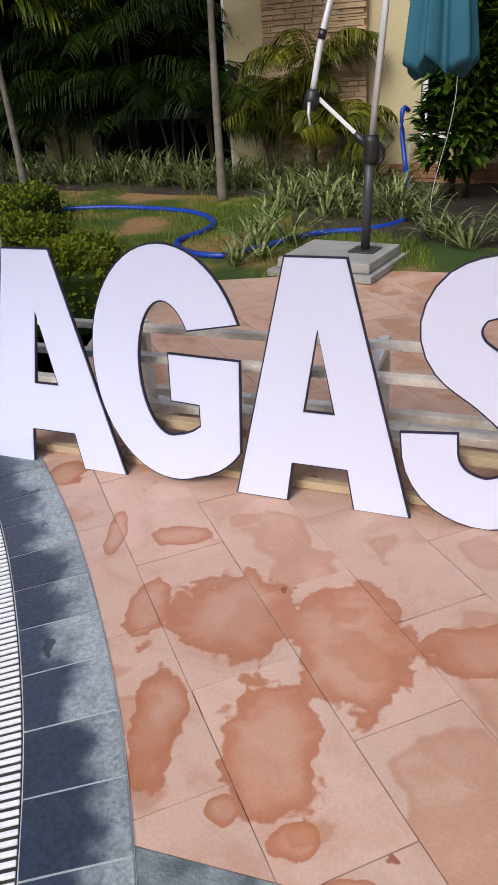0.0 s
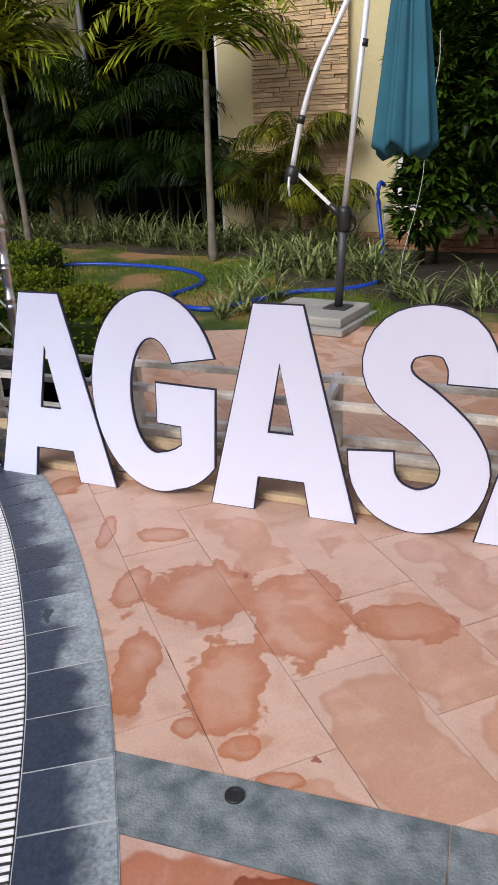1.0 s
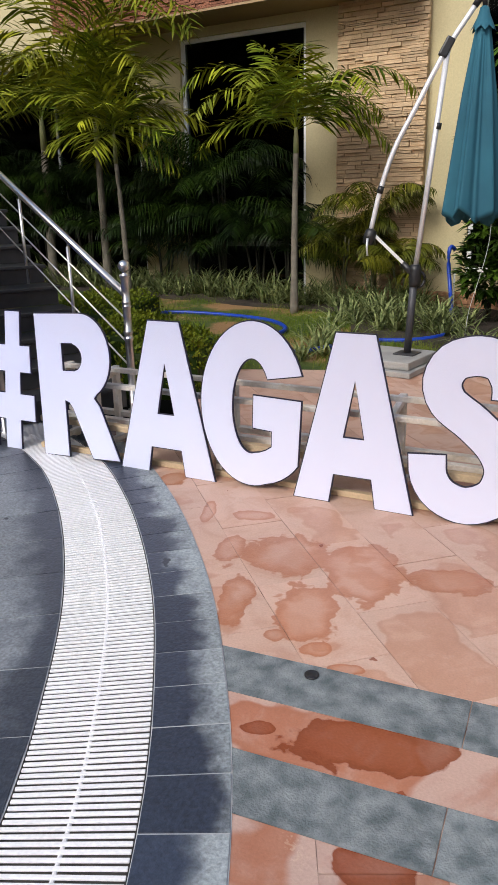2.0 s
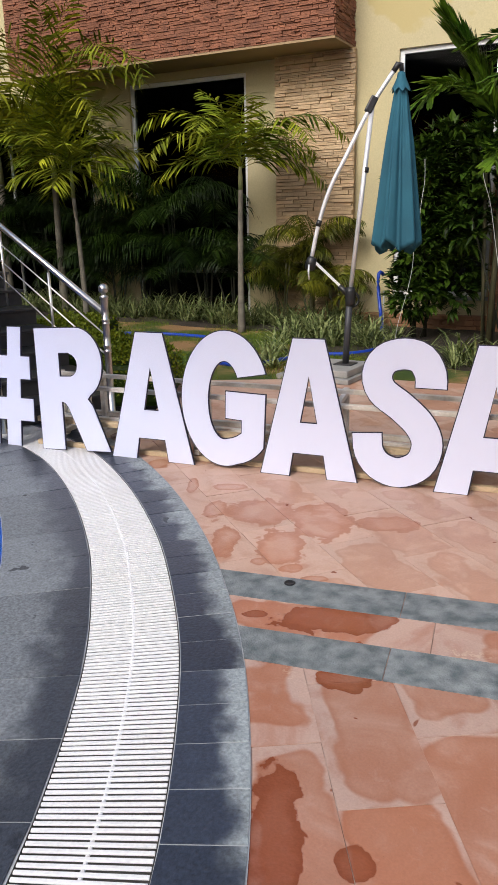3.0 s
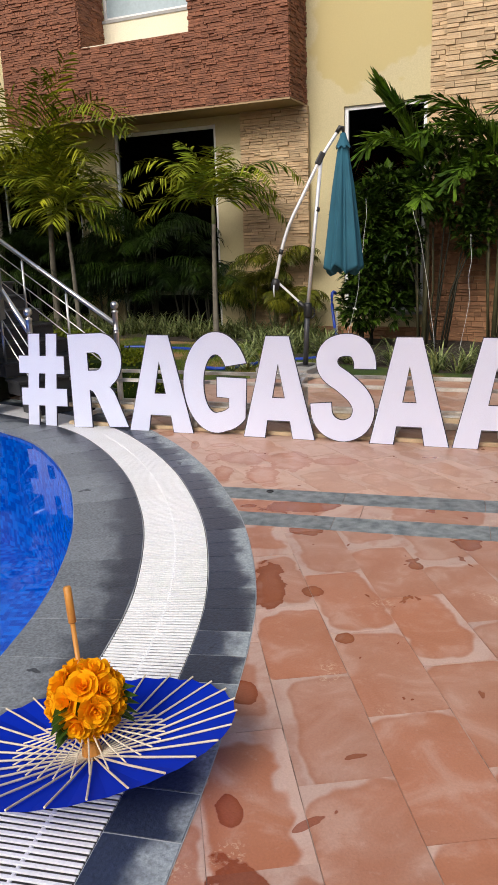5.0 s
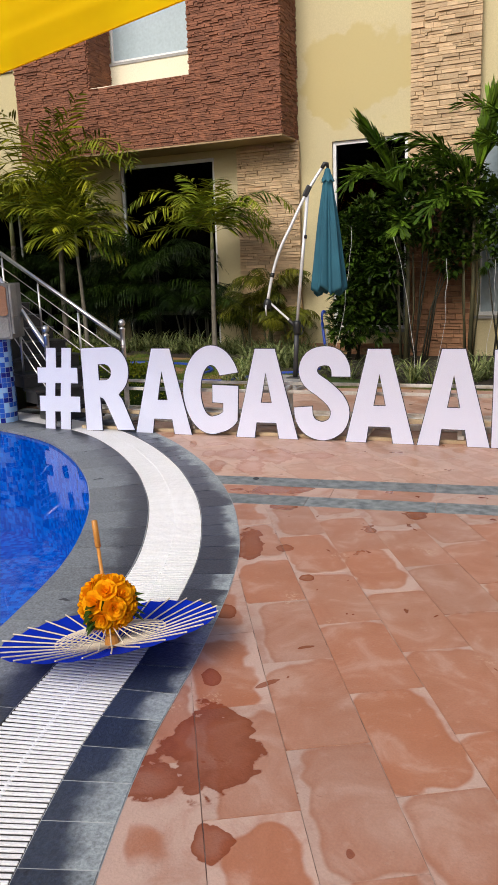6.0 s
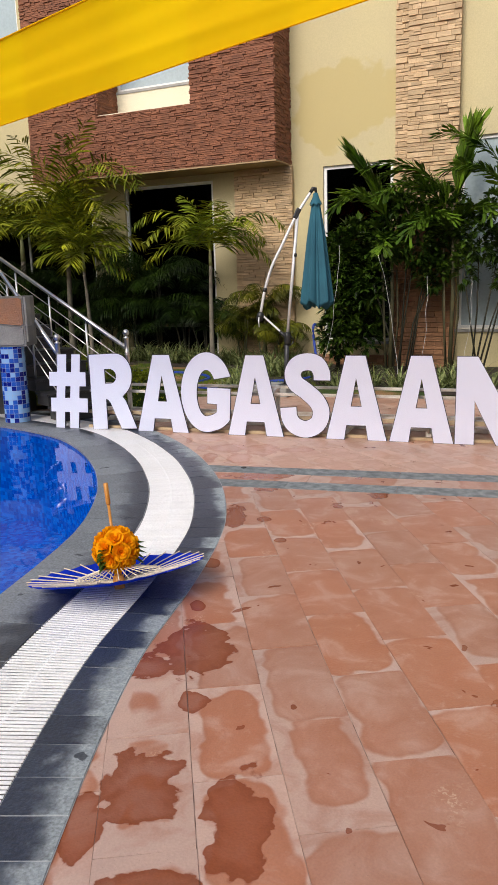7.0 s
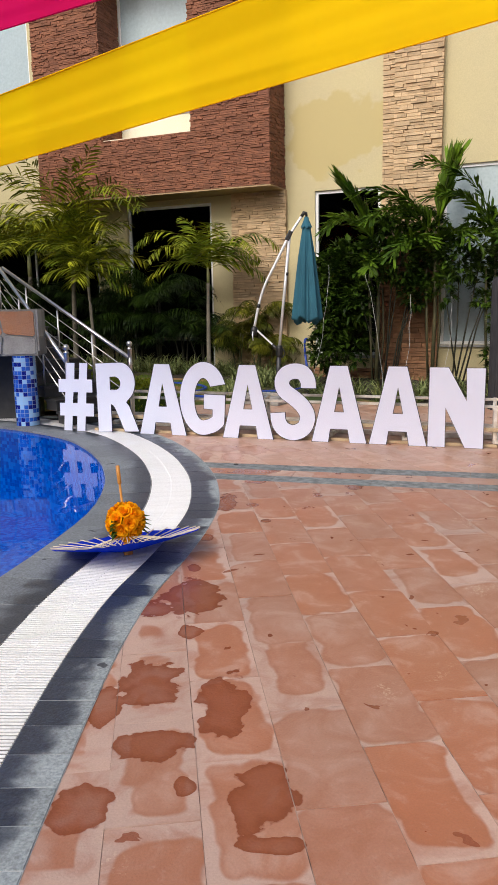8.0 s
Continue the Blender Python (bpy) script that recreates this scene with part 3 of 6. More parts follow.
def prism(bm, outline, z0, z1):
    """An upright prism over a convex outline."""
    lo = [bm.verts.new((x, y, z0)) for x, y in outline]
    hi = [bm.verts.new((x, y, z1)) for x, y in outline]
    bm.faces.new(hi)
    bm.faces.new(lo[::-1])
    for i in range(len(lo)):
        j = (i + 1) % len(lo)
        bm.faces.new((lo[i], lo[j], hi[j], hi[i]))
    return bm


def cut(poly, p, nrm):
    """The part of a polygon on the side of the line through p that nrm points to."""
    out = []
    for a, b in zip(poly, poly[1:] + poly[:1]):
        da = (a[0] - p[0]) * nrm[0] + (a[1] - p[1]) * nrm[1]
        db = (b[0] - p[0]) * nrm[0] + (b[1] - p[1]) * nrm[1]
        if da >= 0:
            out.append(a)
        if da * db < 0:
            t = da / (da - db)
            out.append((a[0] + t * (b[0] - a[0]), a[1] + t * (b[1] - a[1])))
    return out


# ---- plan ----
# curved channel beside the pool: its middle line
CHANNEL = spline([(-4.3, 4.5, 0), (-3.1, 3.95, 0), (-2.3, 3.36, 0), (-1.66, 2.70, 0), (-1.21, 1.93, 0), (-0.87, 1.10, 0), (-0.675, 0.40, 0),
                  (-0.56, -0.22, 0), (-0.51, -0.95, 0), (-0.54, -1.5, 0), (-0.66, -2.25, 0), (-0.82, -3.0, 0), (-0.895, -3.65, 0),
                  (-0.93, -4.3, 0), (-0.95, -5.2, 0), (-0.95, -6.5, 0), (-0.9, -8.5, 0), (-0.8, -11, 0)], 0.05)
CHANNEL = even(CHANNEL, 0.025)


def beside(line, off):
    """The line moved sideways; positive is towards the paving."""
    out = []
    for i, p in enumerate(line):
        d = (line[min(i + 1, len(line) - 1)] - line[max(i - 1, 0)]).normalized()
        out.append(p + off * Vector((-d.y, d.x, 0)))
    return out


HALF, COPING, POOLSIDE = 0.18, 0.435, -0.605
BAND_DIR = Vector((math.cos(radians(-15.5)), math.sin(radians(-15.5)), 0))
BAND_OUT = Vector((-BAND_DIR.y, BAND_DIR.x, 0))
BAND_1 = Vector((-0.30, 0.68, 0))
BANDS = [(0.0, -0.235), (-0.485, -0.715)]

# letters: a row that leans back a little
ROW_DIR = Vector((math.cos(radians(-19.9)), math.sin(radians(-19.9)), 0))
ROW_OUT = Vector((-ROW_DIR.y, ROW_DIR.x, 0))
ROW_AT = Vector((0, 2.115, 0))

# house front: u along it, off behind the bay's face
HOUSE_DIR = Vector((math.cos(radians(-23.9)), math.sin(radians(-23.9)), 0))
HOUSE_OUT = Vector((-HOUSE_DIR.y, HOUSE_DIR.x, 0))
HOUSE_AT = Vector((0.72, 8.19, 0))
HOUSE = Matrix(((HOUSE_DIR.x, HOUSE_OUT.x, 0, HOUSE_AT.x), (HOUSE_DIR.y, HOUSE_OUT.y, 0, HOUSE_AT.y), (0, 0, 1, 0), (0, 0, 0, 1)))
ROW = Matrix(((ROW_DIR.x, ROW_OUT.x, 0, ROW_AT.x), (ROW_DIR.y, ROW_OUT.y, 0, ROW_AT.y), (0, 0, 1, 0), (0, 0, 0, 1)))


def damp_patch(m, centre, size, colour):
    """An old damp stain on the paint, with a wandering outline."""
    n, l = m.node_tree.nodes, m.node_tree.links
    b = n["Principled BSDF"]
    old = b.inputs["Base Color"].links[0].from_socket
    geo = n.new("ShaderNodeNewGeometry")
    sub = n.new("ShaderNodeVectorMath")
    sub.operation = "SUBTRACT"
    sub.inputs[1].default_value = centre
    l.new(geo.outputs["Position"], sub.inputs[0])
    div = n.new("ShaderNodeVectorMath")
    div.operation = "DIVIDE"
    div.inputs[1].default_value = size
    l.new(sub.outputs[0], div.inputs[0])
    ln = n.new("ShaderNodeVectorMath")
    ln.operation = "LENGTH"
    l.new(div.outputs[0], ln.inputs[0])
    t = n.new("ShaderNodeTexNoise")
    t.inputs["Scale"].default_value = 1.6
    t.inputs["Detail"].default_value = 4
    l.new(geo.outputs["Position"], t.inputs["Vector"])
    ad = n.new("ShaderNodeMath")
    ad.operation = "MULTIPLY_ADD"
    l.new(t.outputs[0], ad.inputs[0])
    ad.inputs[1].default_value = 1.5
    l.new(ln.outputs["Value"], ad.inputs[2])
    r = n.new("ShaderNodeMapRange")
    r.interpolation_type = "SMOOTHSTEP"
    r.inputs["From Min"].default_value = 1.82
    r.inputs["From Max"].default_value = 1.70
    r.inputs["To Max"].default_value = 0.75
    l.new(ad.outputs[0], r.inputs["Value"])
    mx = n.new("ShaderNodeMix")
    mx.data_type = "RGBA"
    l.new(r.outputs[0], mx.inputs["Factor"])
    l.new(old, mx.inputs["A"])
    mx.inputs["B"].default_value = (*colour, 1)
    l.new(mx.outputs["Result"], b.inputs["Base Color"])


damp_patch(M["cream"], HOUSE @ Vector((1.05, 0.85, 4.9)), (1.2, 1.2, 0.72), (0.47, 0.375, 0.15))


# ---- ground ----
def lawn_height(x, y):
    return 0.03 + 0.05 * min(max((y - 5.5) / 3, 0), 1) + 0.09 * min(max((y - 8.4) / 1.6, 0), 1) + 0.012 * noise.noise(Vector((x * 1.3, y * 1.3, 0)))


def ground_sheet():
    """One sheet to the horizon, with a hole left for the pool basin."""
    me = bpy.data.meshes.new("ground")
    v = [(-400, -400, -0.06), (400, -400, -0.06), (400, 400, -0.06), (-400, 400, -0.06), (-9.5, -12, -0.06), (-0.7, -12, -0.06), (-0.7, 4.5, -0.06), (-9.5, 4.5, -0.06)]
    me.from_pydata(v, [], [(0, 1, 5, 4), (1, 2, 6, 5), (2, 3, 7, 6), (3, 0, 4, 7)])
    me.materials.append(M["mortar"])
    return tagged(new("ground", me), "dusty mortar bed under the paving, reaching far off", "ground", kind="structure")


ground_sheet()


def lawn():
    """Patchy lawn behind the paving."""
    m = bpy.data.materials.new("patchy_lawn")
    m.use_nodes = True
    n, l = m.node_tree.nodes, m.node_tree.links
    b = n["Principled BSDF"]
    b.inputs["Roughness"].default_value = 0.95
    geo = n.new("ShaderNodeNewGeometry")
    t = n.new("ShaderNodeTexNoise")
    t.inputs["Scale"].default_value = 1.1
    t.inputs["Detail"].default_value = 5
    l.new(geo.outputs["Position"], t.inputs["Vector"])
    f = n.new("ShaderNodeTexNoise")
    f.inputs["Scale"].default_value = 70
    l.new(geo.outputs["Position"], f.inputs["Vector"])
    cr = n.new("ShaderNodeValToRGB")
    e = cr.color_ramp.elements
    e[0].position, e[0].color = 0.42, (0.045, 0.082, 0.008, 1)
    e[1].position, e[1].color = 0.58, (0.35, 0.20, 0.08, 1)
    x = e.new(0.50)
    x.color = (0.09, 0.12, 0.015, 1)
    l.new(t.outputs[0], cr.inputs[0])
    h = n.new("ShaderNodeHueSaturation")
    l.new(cr.outputs[0], h.inputs["Color"])
    mr = n.new("ShaderNodeMapRange")
    mr.inputs["To Min"].default_value = 0.55
    mr.inputs["To Max"].default_value = 1.35
    l.new(f.outputs[0], mr.inputs["Value"])
    l.new(mr.outputs[0], h.inputs["Value"])
    l.new(h.outputs[0], b.inputs["Base Color"])
    bp = n.new("ShaderNodeBump")
    bp.inputs["Strength"].default_value = 0.8
    bp.inputs["Distance"].default_value = 0.03
    l.new(f.outputs[0], bp.inputs["Height"])
    l.new(bp.outputs[0], b.inputs["Normal"])
    bm = bmesh.new()
    nx, ny = 70, 44
    grid = []
    for j in range(ny + 1):
        row = []
        for i in range(nx + 1):
            x, s = -10 + 18 * i / nx, j / ny
            y0 = 5.3 - 0.36 * max(x - 0.9, 0) - 0.2 * max(-0.9 - x, 0)
            y = y0 + s * (13.5 - y0)
            row.append(bm.verts.new((x, y, lawn_height(x, y) if s > 0.02 else 0.0)))
        grid.append(row)
    for j in range(ny):
        for i in range(nx):
            bm.faces.new((grid[j][i], grid[j][i + 1], grid[j + 1][i + 1], grid[j + 1][i]))
    return tagged(part("lawn", bm, m, smooth=True), "patchy green lawn with bare sandy earth", "lawn", kind="structure")


lawn()


def planting_beds():
    """Dug soil under the border plants, a little proud of the lawn."""
    def bed(name, label, x0, x1, near, far):
        bm = bmesh.new()
        nx, ny = 48, 10
        grid = []
        for j in range(ny + 1):
            row = []
            for i in range(nx + 1):
                x = x0 + (x1 - x0) * i / nx
                a, b = near(x) + 0.10 * noise.noise(Vector((x * 2.3, 1.7, 0))), far(x)
                y = a + (b - a) * j / ny
                lump = 0.0 if j == 0 else 0.022 + 0.02 * noise.noise(Vector((x * 6, y * 6, 4)))
                row.append(bm.verts.new((x, y, lawn_height(x, y) + lump - (0.01 if j == 0 else 0))))
            grid.append(row)
        for p, q in zip(grid, grid[1:]):
            for i in range(nx):
                bm.faces.new((p[i], p[i + 1], q[i + 1], q[i]))
        tagged(part(name, bm, M["soil"], smooth=True), label, "planting bed", kind="structure")

    house = lambda x: 8.97 - 0.443 * (x - 1.06)
    bed("planting_bed", "dark dug soil under the strap-leaved border", -6.8, 0.15, lambda x: house(x) - 1.2, lambda x: house(x) - 0.02)
    bed("planting_bed", "dark dug soil under the shrubs by the wall", 0.15, 5.6, lambda x: max(6.75 - 0.75 * (x - 0.15), 5.36 - 0.36 * max(x - 0.9, 0)), lambda x: house(x) - 0.02)


planting_beds()


# plain unseen walls added behind and beside the camera: close the court, cut sky light
for name, size, at in (("wall_south_added", (21, 0.3, 5.0), (-0.5, -16.0, 2.45)), ("wall_west_added", (0.3, 28.5, 7.5), (-11.1, -2.0, 3.7)), ("wall_east_added", (0.3, 22, 7.5), (10.1, -5.0, 3.7))):
    tagged(part(name, boxed(size, pose(*at)), M["court"]), "plain pale wall closing the court", "wall", kind="structure")


# ---- pool ----
def strip(bm, left, right, z):
    a = [bm.verts.new((p.x, p.y, z)) for p in left]
    b = [bm.verts.new((p.x, p.y, z)) for p in right]
    for i in range(len(a) - 1):
        bm.faces.new((a[i], b[i], b[i + 1], a[i + 1]))
    return a, b


def pool():
    edge = beside(CHANNEL, POOLSIDE)[::4]
    edge = [p for p in edge if p.x > -6.0]
    far = [Vector((-9.4, p.y, 0)) for p in edge]
    basin = bmesh.new()
    uvl = basin.loops.layers.uv.new("UVMap")
    lo = [basin.verts.new((p.x, p.y, -1.25)) for p in edge]
    hi = [basin.verts.new((p.x, p.y, 0.0)) for p in edge]
    fl = [basin.verts.new((p.x, p.y, -1.25)) for p in far]
    fh = [basin.verts.new((p.x, p.y, 0.0)) for p in far]
    run = 0.0
    for i in range(len(lo) - 1):
        d = (edge[i + 1] - edge[i]).length
        f = basin.faces.new((lo[i], lo[i + 1], hi[i + 1], hi[i]))
        for lp, uv in zip(f.loops, ((run, 0), (run + d, 0), (run + d, 1.25), (run, 1.25))):
            lp[uvl].uv = uv
        run += d
        for q in ((lo[i], lo[i + 1], fl[i + 1], fl[i]), (fl[i], fl[i + 1], fh[i + 1], fh[i])):
            f = basin.faces.new(q)
            for lp in f.loops:
                lp[uvl].uv = (lp.vert.co.x, lp.vert.co.y)
    for k in (0, -1):
        f = basin.faces.new((lo[k], hi[k], fh[k], fl[k]))
        for lp in f.loops:
            lp[uvl].uv = (lp.vert.co.x, lp.vert.co.z)
    tagged(part("pool_basin", basin, M["pool_mosaic"]), "deep blue mosaic-tiled swimming pool basin", "pool", kind="structure")
    k = len(edge)
    vs = [(p.x, p.y, -0.03) for p in far] + [(p.x, p.y, -0.03) for p in edge]
    w = raw("water", vs, [(i, i + 1, k + i + 1, k + i) for i in range(k - 1)], M["water"])
    if w.data.polygons[0].normal.z < 0:
        w.data.flip_normals()
    w.visible_shadow = False
    tagged(w, "still clear blue pool water, gently rippled", "water", kind="structure")


pool()


def tile_piece(bm, i0, i1, inner, outer, z0, z1, gap=0.004):
    """One coping tile between two stations of the channel, mapped across its width."""
    uvl = bm.loops.layers.uv.new("UVMap")
    a0, a1, b0, b1 = inner[i0], inner[i1], outer[i0], outer[i1]
    t0 = (a1 - a0).normalized() * gap
    t1 = (b1 - b0).normalized() * gap
    s = (b0 - a0).normalized() * gap
    q = [a0 + t0 + s, a1 - t0 + s, b1 - t1 - s, b0 + t1 - s]
    prism(bm, [(p.x, p.y) for p in q[::-1]], z0, z1)
    w = (b0 - a0).length
    for f in bm.faces:
        for lp in f.loops:
            c = Vector((lp.vert.co.x, lp.vert.co.y, 0))
            lp[uvl].uv = (i0 * 0.025 + (c - a0).dot(t0) / gap, (c - a0).dot((b0 - a0) / w) / w)
    return bm


def coping(name, label, a, b, step, z, mat, split=None):
    host = thing(name, label, "coping", kind="structure")
    bed = bmesh.new()
    strip(bed, beside(CHANNEL, a)[::4], beside(CHANNEL, b)[::4], z - 0.0035)
    part("joint_bed", bed, M["pale_joint"], host)
    inner, outer = beside(CHANNEL, a), beside(CHANNEL, b)
    k = 0
    while k + step < len(CHANNEL):
        bm = bmesh.new()
        tile_piece(bm, k, k + step, inner, outer, z - 0.03, z + random.uniform(-0.001, 0.001))
        part("tile", bm, mat, host)
        k += step
    return host


coping("poolside_coping", "grey slate coping tiles along the pool edge", -HALF - 0.006, POOLSIDE - 0.02, 15, 0.004, M["slate"])
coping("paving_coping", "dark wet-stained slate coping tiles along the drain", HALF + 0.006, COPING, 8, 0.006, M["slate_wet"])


def grating():
    host = thing("drain_grating", "white plastic slatted overflow grating along the pool", "drain grating", kind="structure")
    trough = bmesh.new()
    l, r = beside(CHANNEL, -HALF - 0.004)[::4], beside(CHANNEL, HALF + 0.004)[::4]
    a, b = strip(trough, l, r, -0.05)
    for line, pts in ((a, l), (b, r)):
        top = [trough.verts.new((p.x, p.y, 0.002)) for p in pts]
        for i in range(len(top) - 1):
            trough.faces.new((line[i], line[i + 1], top[i + 1], top[i]))
    part("trough", trough, M["channel"], host)
    spine = bmesh.new()
    sweep(spine, [p + Vector((0, 0, -0.005)) for p in CHANNEL[::4]], 0.0066, 8)
    part("spine", spine, M["grate"], host)
    bm = boxed((2 * HALF + 0.004, 0.0128, 0.007), None, 0.002)
    slat_mesh = mesh_of("slat", bm, M["grate"])
    rest_v, rest_f = [], []
    near = [i for i, p in enumerate(CHANNEL) if -5.6 < p.y < 1.55]
    single = set(near[:300])
    for i in range(1, len(CHANNEL) - 1):
        p = CHANNEL[i]
        d = (CHANNEL[i + 1] - CHANNEL[i - 1]).normalized()
        m = Matrix.Translation(p + Vector((0, 0, -0.001))) @ Matrix.Rotation(math.atan2(d.y, d.x) - math.pi / 2 + random.uniform(-0.006, 0.006), 4, "Z")
        if i in single:
            ob = new("slat", slat_mesh)
            ob.parent = host
            ob.matrix_basis = m
        else:
            k = len(rest_v)
            for v in slat_mesh.vertices:
                rest_v.append(m @ v.co)
            rest_f += [tuple(k + j for j in f.vertices) for f in slat_mesh.polygons]
    ob = raw("slats_beyond", rest_v, rest_f, M["grate"], host)
    ob["kind"] = "stuff"


grating()


# ---- letters ----
def letter_outlines():
    def arc(cx, cz, rx, rz, a0, a1, k):
        return [(cx + rx * math.cos(radians(a0 + (a1 - a0) * i / k)), cz + rz * math.sin(radians(a0 + (a1 - a0) * i / k))) for i in range(k + 1)]

    A = ([(0, 0), (0.2, 0), (0.222, 0.157), (0.435, 0.157), (0.463, 0), (0.66, 0), (0.418, 0.905), (0.207, 0.905)], [[(0.267, 0.36), (0.387, 0.36), (0.321, 0.67)]])
    R = ([(0, 0), (0.2, 0), (0.2, 0.365)] + [(0.235, 0.352), (0.262, 0.315)] + [(0.395, 0), (0.60, 0), (0.50, 0.26), (0.47, 0.335), (0.43, 0.385)]
         + arc(0.355, 0.645, 0.215, 0.26, -62, 88, 16) + [(0, 0.905)], [[(0.2, 0.55), (0.29, 0.55)] + arc(0.285, 0.635, 0.075, 0.085, -80, 80, 8) + [(0.29, 0.725), (0.2, 0.725)]])
    G = ([(0.616, 0.525), (0.606, 0.165), (0.58, 0.132), (0.548, 0.102), (0.51, 0.075), (0.465, 0.053)] + arc(0.32, 0.478, 0.322, 0.46, -72, -336, 40) + arc(0.318, 0.47, 0.122, 0.268, 37, 282, 28)
         + [(0.375, 0.214), (0.413, 0.23), (0.449, 0.255), (0.449, 0.345), (0.33, 0.352), (0.331, 0.533)], [])
    mid = spline([(x, z, 0) for x, z in ((0.468, 0.637), (0.462, 0.72), (0.405, 0.812), (0.30, 0.838), (0.185, 0.802), (0.135, 0.705), (0.17, 0.602), (0.30, 0.508),
                                          (0.415, 0.402), (0.464, 0.285), (0.422, 0.157), (0.296, 0.094), (0.17, 0.128), (0.102, 0.215), (0.086, 0.33))], 0.03)
    S = ([(p.x, p.y) for p in beside(mid, 0.093)] + [(p.x, p.y) for p in beside(mid, -0.093)][::-1], [])
    N = ([(0, 0), (0.19, 0), (0.185, 0.45), (0.41, 0), (0.605, 0), (0.605, 0.895), (0.405, 0.895), (0.415, 0.525), (0.205, 0.9), (0, 0.9)], [])
    H = ([(0.072, 0), (0.197, 0), (0.205, 0.2), (0.279, 0.2), (0.273, 0), (0.4, 0), (0.408, 0.2), (0.535, 0.2), (0.535, 0.372), (0.417, 0.372), (0.424, 0.52), (0.515, 0.52),
           (0.515, 0.692), (0.433, 0.692), (0.445, 0.91), (0.325, 0.91), (0.313, 0.692), (0.24, 0.692), (0.248, 0.91), (0.122, 0.91), (0.112, 0.692), (-0.005, 0.692), (-0.005, 0.52),
           (0.10, 0.52), (0.09, 0.372), (0.01, 0.372), (0.01, 0.2), (0.08, 0.2)], [[(0.212, 0.372), (0.287, 0.372), (0.298, 0.52), (0.224, 0.52)]])
    return {"A": A, "R": R, "G": G, "S": S, "N": N, "#": H}


def plate(outline, holes, y0, y1, grow=0.0):
    """A flat plate in the xz plane; grow widens it all round."""
    bm = bmesh.new()
    edges = []
    for loop in [outline] + holes:
        area = sum(a[0] * b[1] - b[0] * a[1] for a, b in zip(loop, loop[1:] + loop[:1]))
        sign = (1 if area > 0 else -1) * (1 if loop is outline else -1)
        pts = []
        k = len(loop)
        for i in range(k):
            p, q, r = Vector(loop[i - 1]), Vector(loop[i]), Vector(loop[(i + 1) % k])
            d1, d2 = (q - p).normalized(), (r - q).normalized()
            n1, n2 = Vector((d1.y, -d1.x)) * sign, Vector((d2.y, -d2.x)) * sign
            mm = n1 + n2
            pts.append(q + mm * (grow / max(mm.length_squared / 2, 0.25)))
        vs = [bm.verts.new((p.x, y0, p.y)) for p in pts]
        edges += [bm.edges.new((vs[i], vs[(i + 1) % k])) for i in range(k)]
    bmesh.ops.triangle_fill(bm, edges=edges, use_beauty=True, use_dissolve=False)
    r = bmesh.ops.extrude_face_region(bm, geom=list(bm.faces))
    bmesh.ops.translate(bm, vec=(0, y1 - y0, 0), verts=[v for v in r["geom"] if isinstance(v, bmesh.types.BMVert)])
    return bm


SHAPES = letter_outlines()
LEAN = math.atan(0.0788)
SPELL = [("#", -2.535, 0.0), ("R", -1.925, -2.6), ("A", -1.308, 0.0), ("G", -0.735, 0.0), ("A", -0.143, 0.0), ("S", 0.485, 0.0), ("A", 1.008, 0.0), ("A", 1.7, 0.0), ("N", 2.374, 0.0)]
WORDS = {"#": "hash sign", "R": "letter R", "A": "letter A", "G": "letter G", "S": "letter S", "N": "letter N"}
LETTER_MESH = {}
for ch, (o, h) in SHAPES.items():
    LETTER_MESH[ch] = (mesh_of("face", plate(o, h, -0.012, -0.004, 0.0), M["letter"]), mesh_of("backing", plate(o, h, -0.008, 0.002, 0.0065), M["letter_edge"]))
for ch, u, turn in SPELL:
    base = thing("hash_sign" if ch == "#" else "letter_" + ch.lower(), f"large white board {WORDS[ch]} with navy edge, leaning back", "letter", "letters of the sign")
    base.matrix_basis = ROW @ Matrix.Translation((u, 0.0, 0.003)) @ Matrix.Rotation(-LEAN, 4, "X") @ Matrix.Rotation(radians(turn), 4, "Y")
    for nm, me in zip(("face", "backing"), LETTER_MESH[ch]):
        ob = new(nm, me)
        ob.parent = base


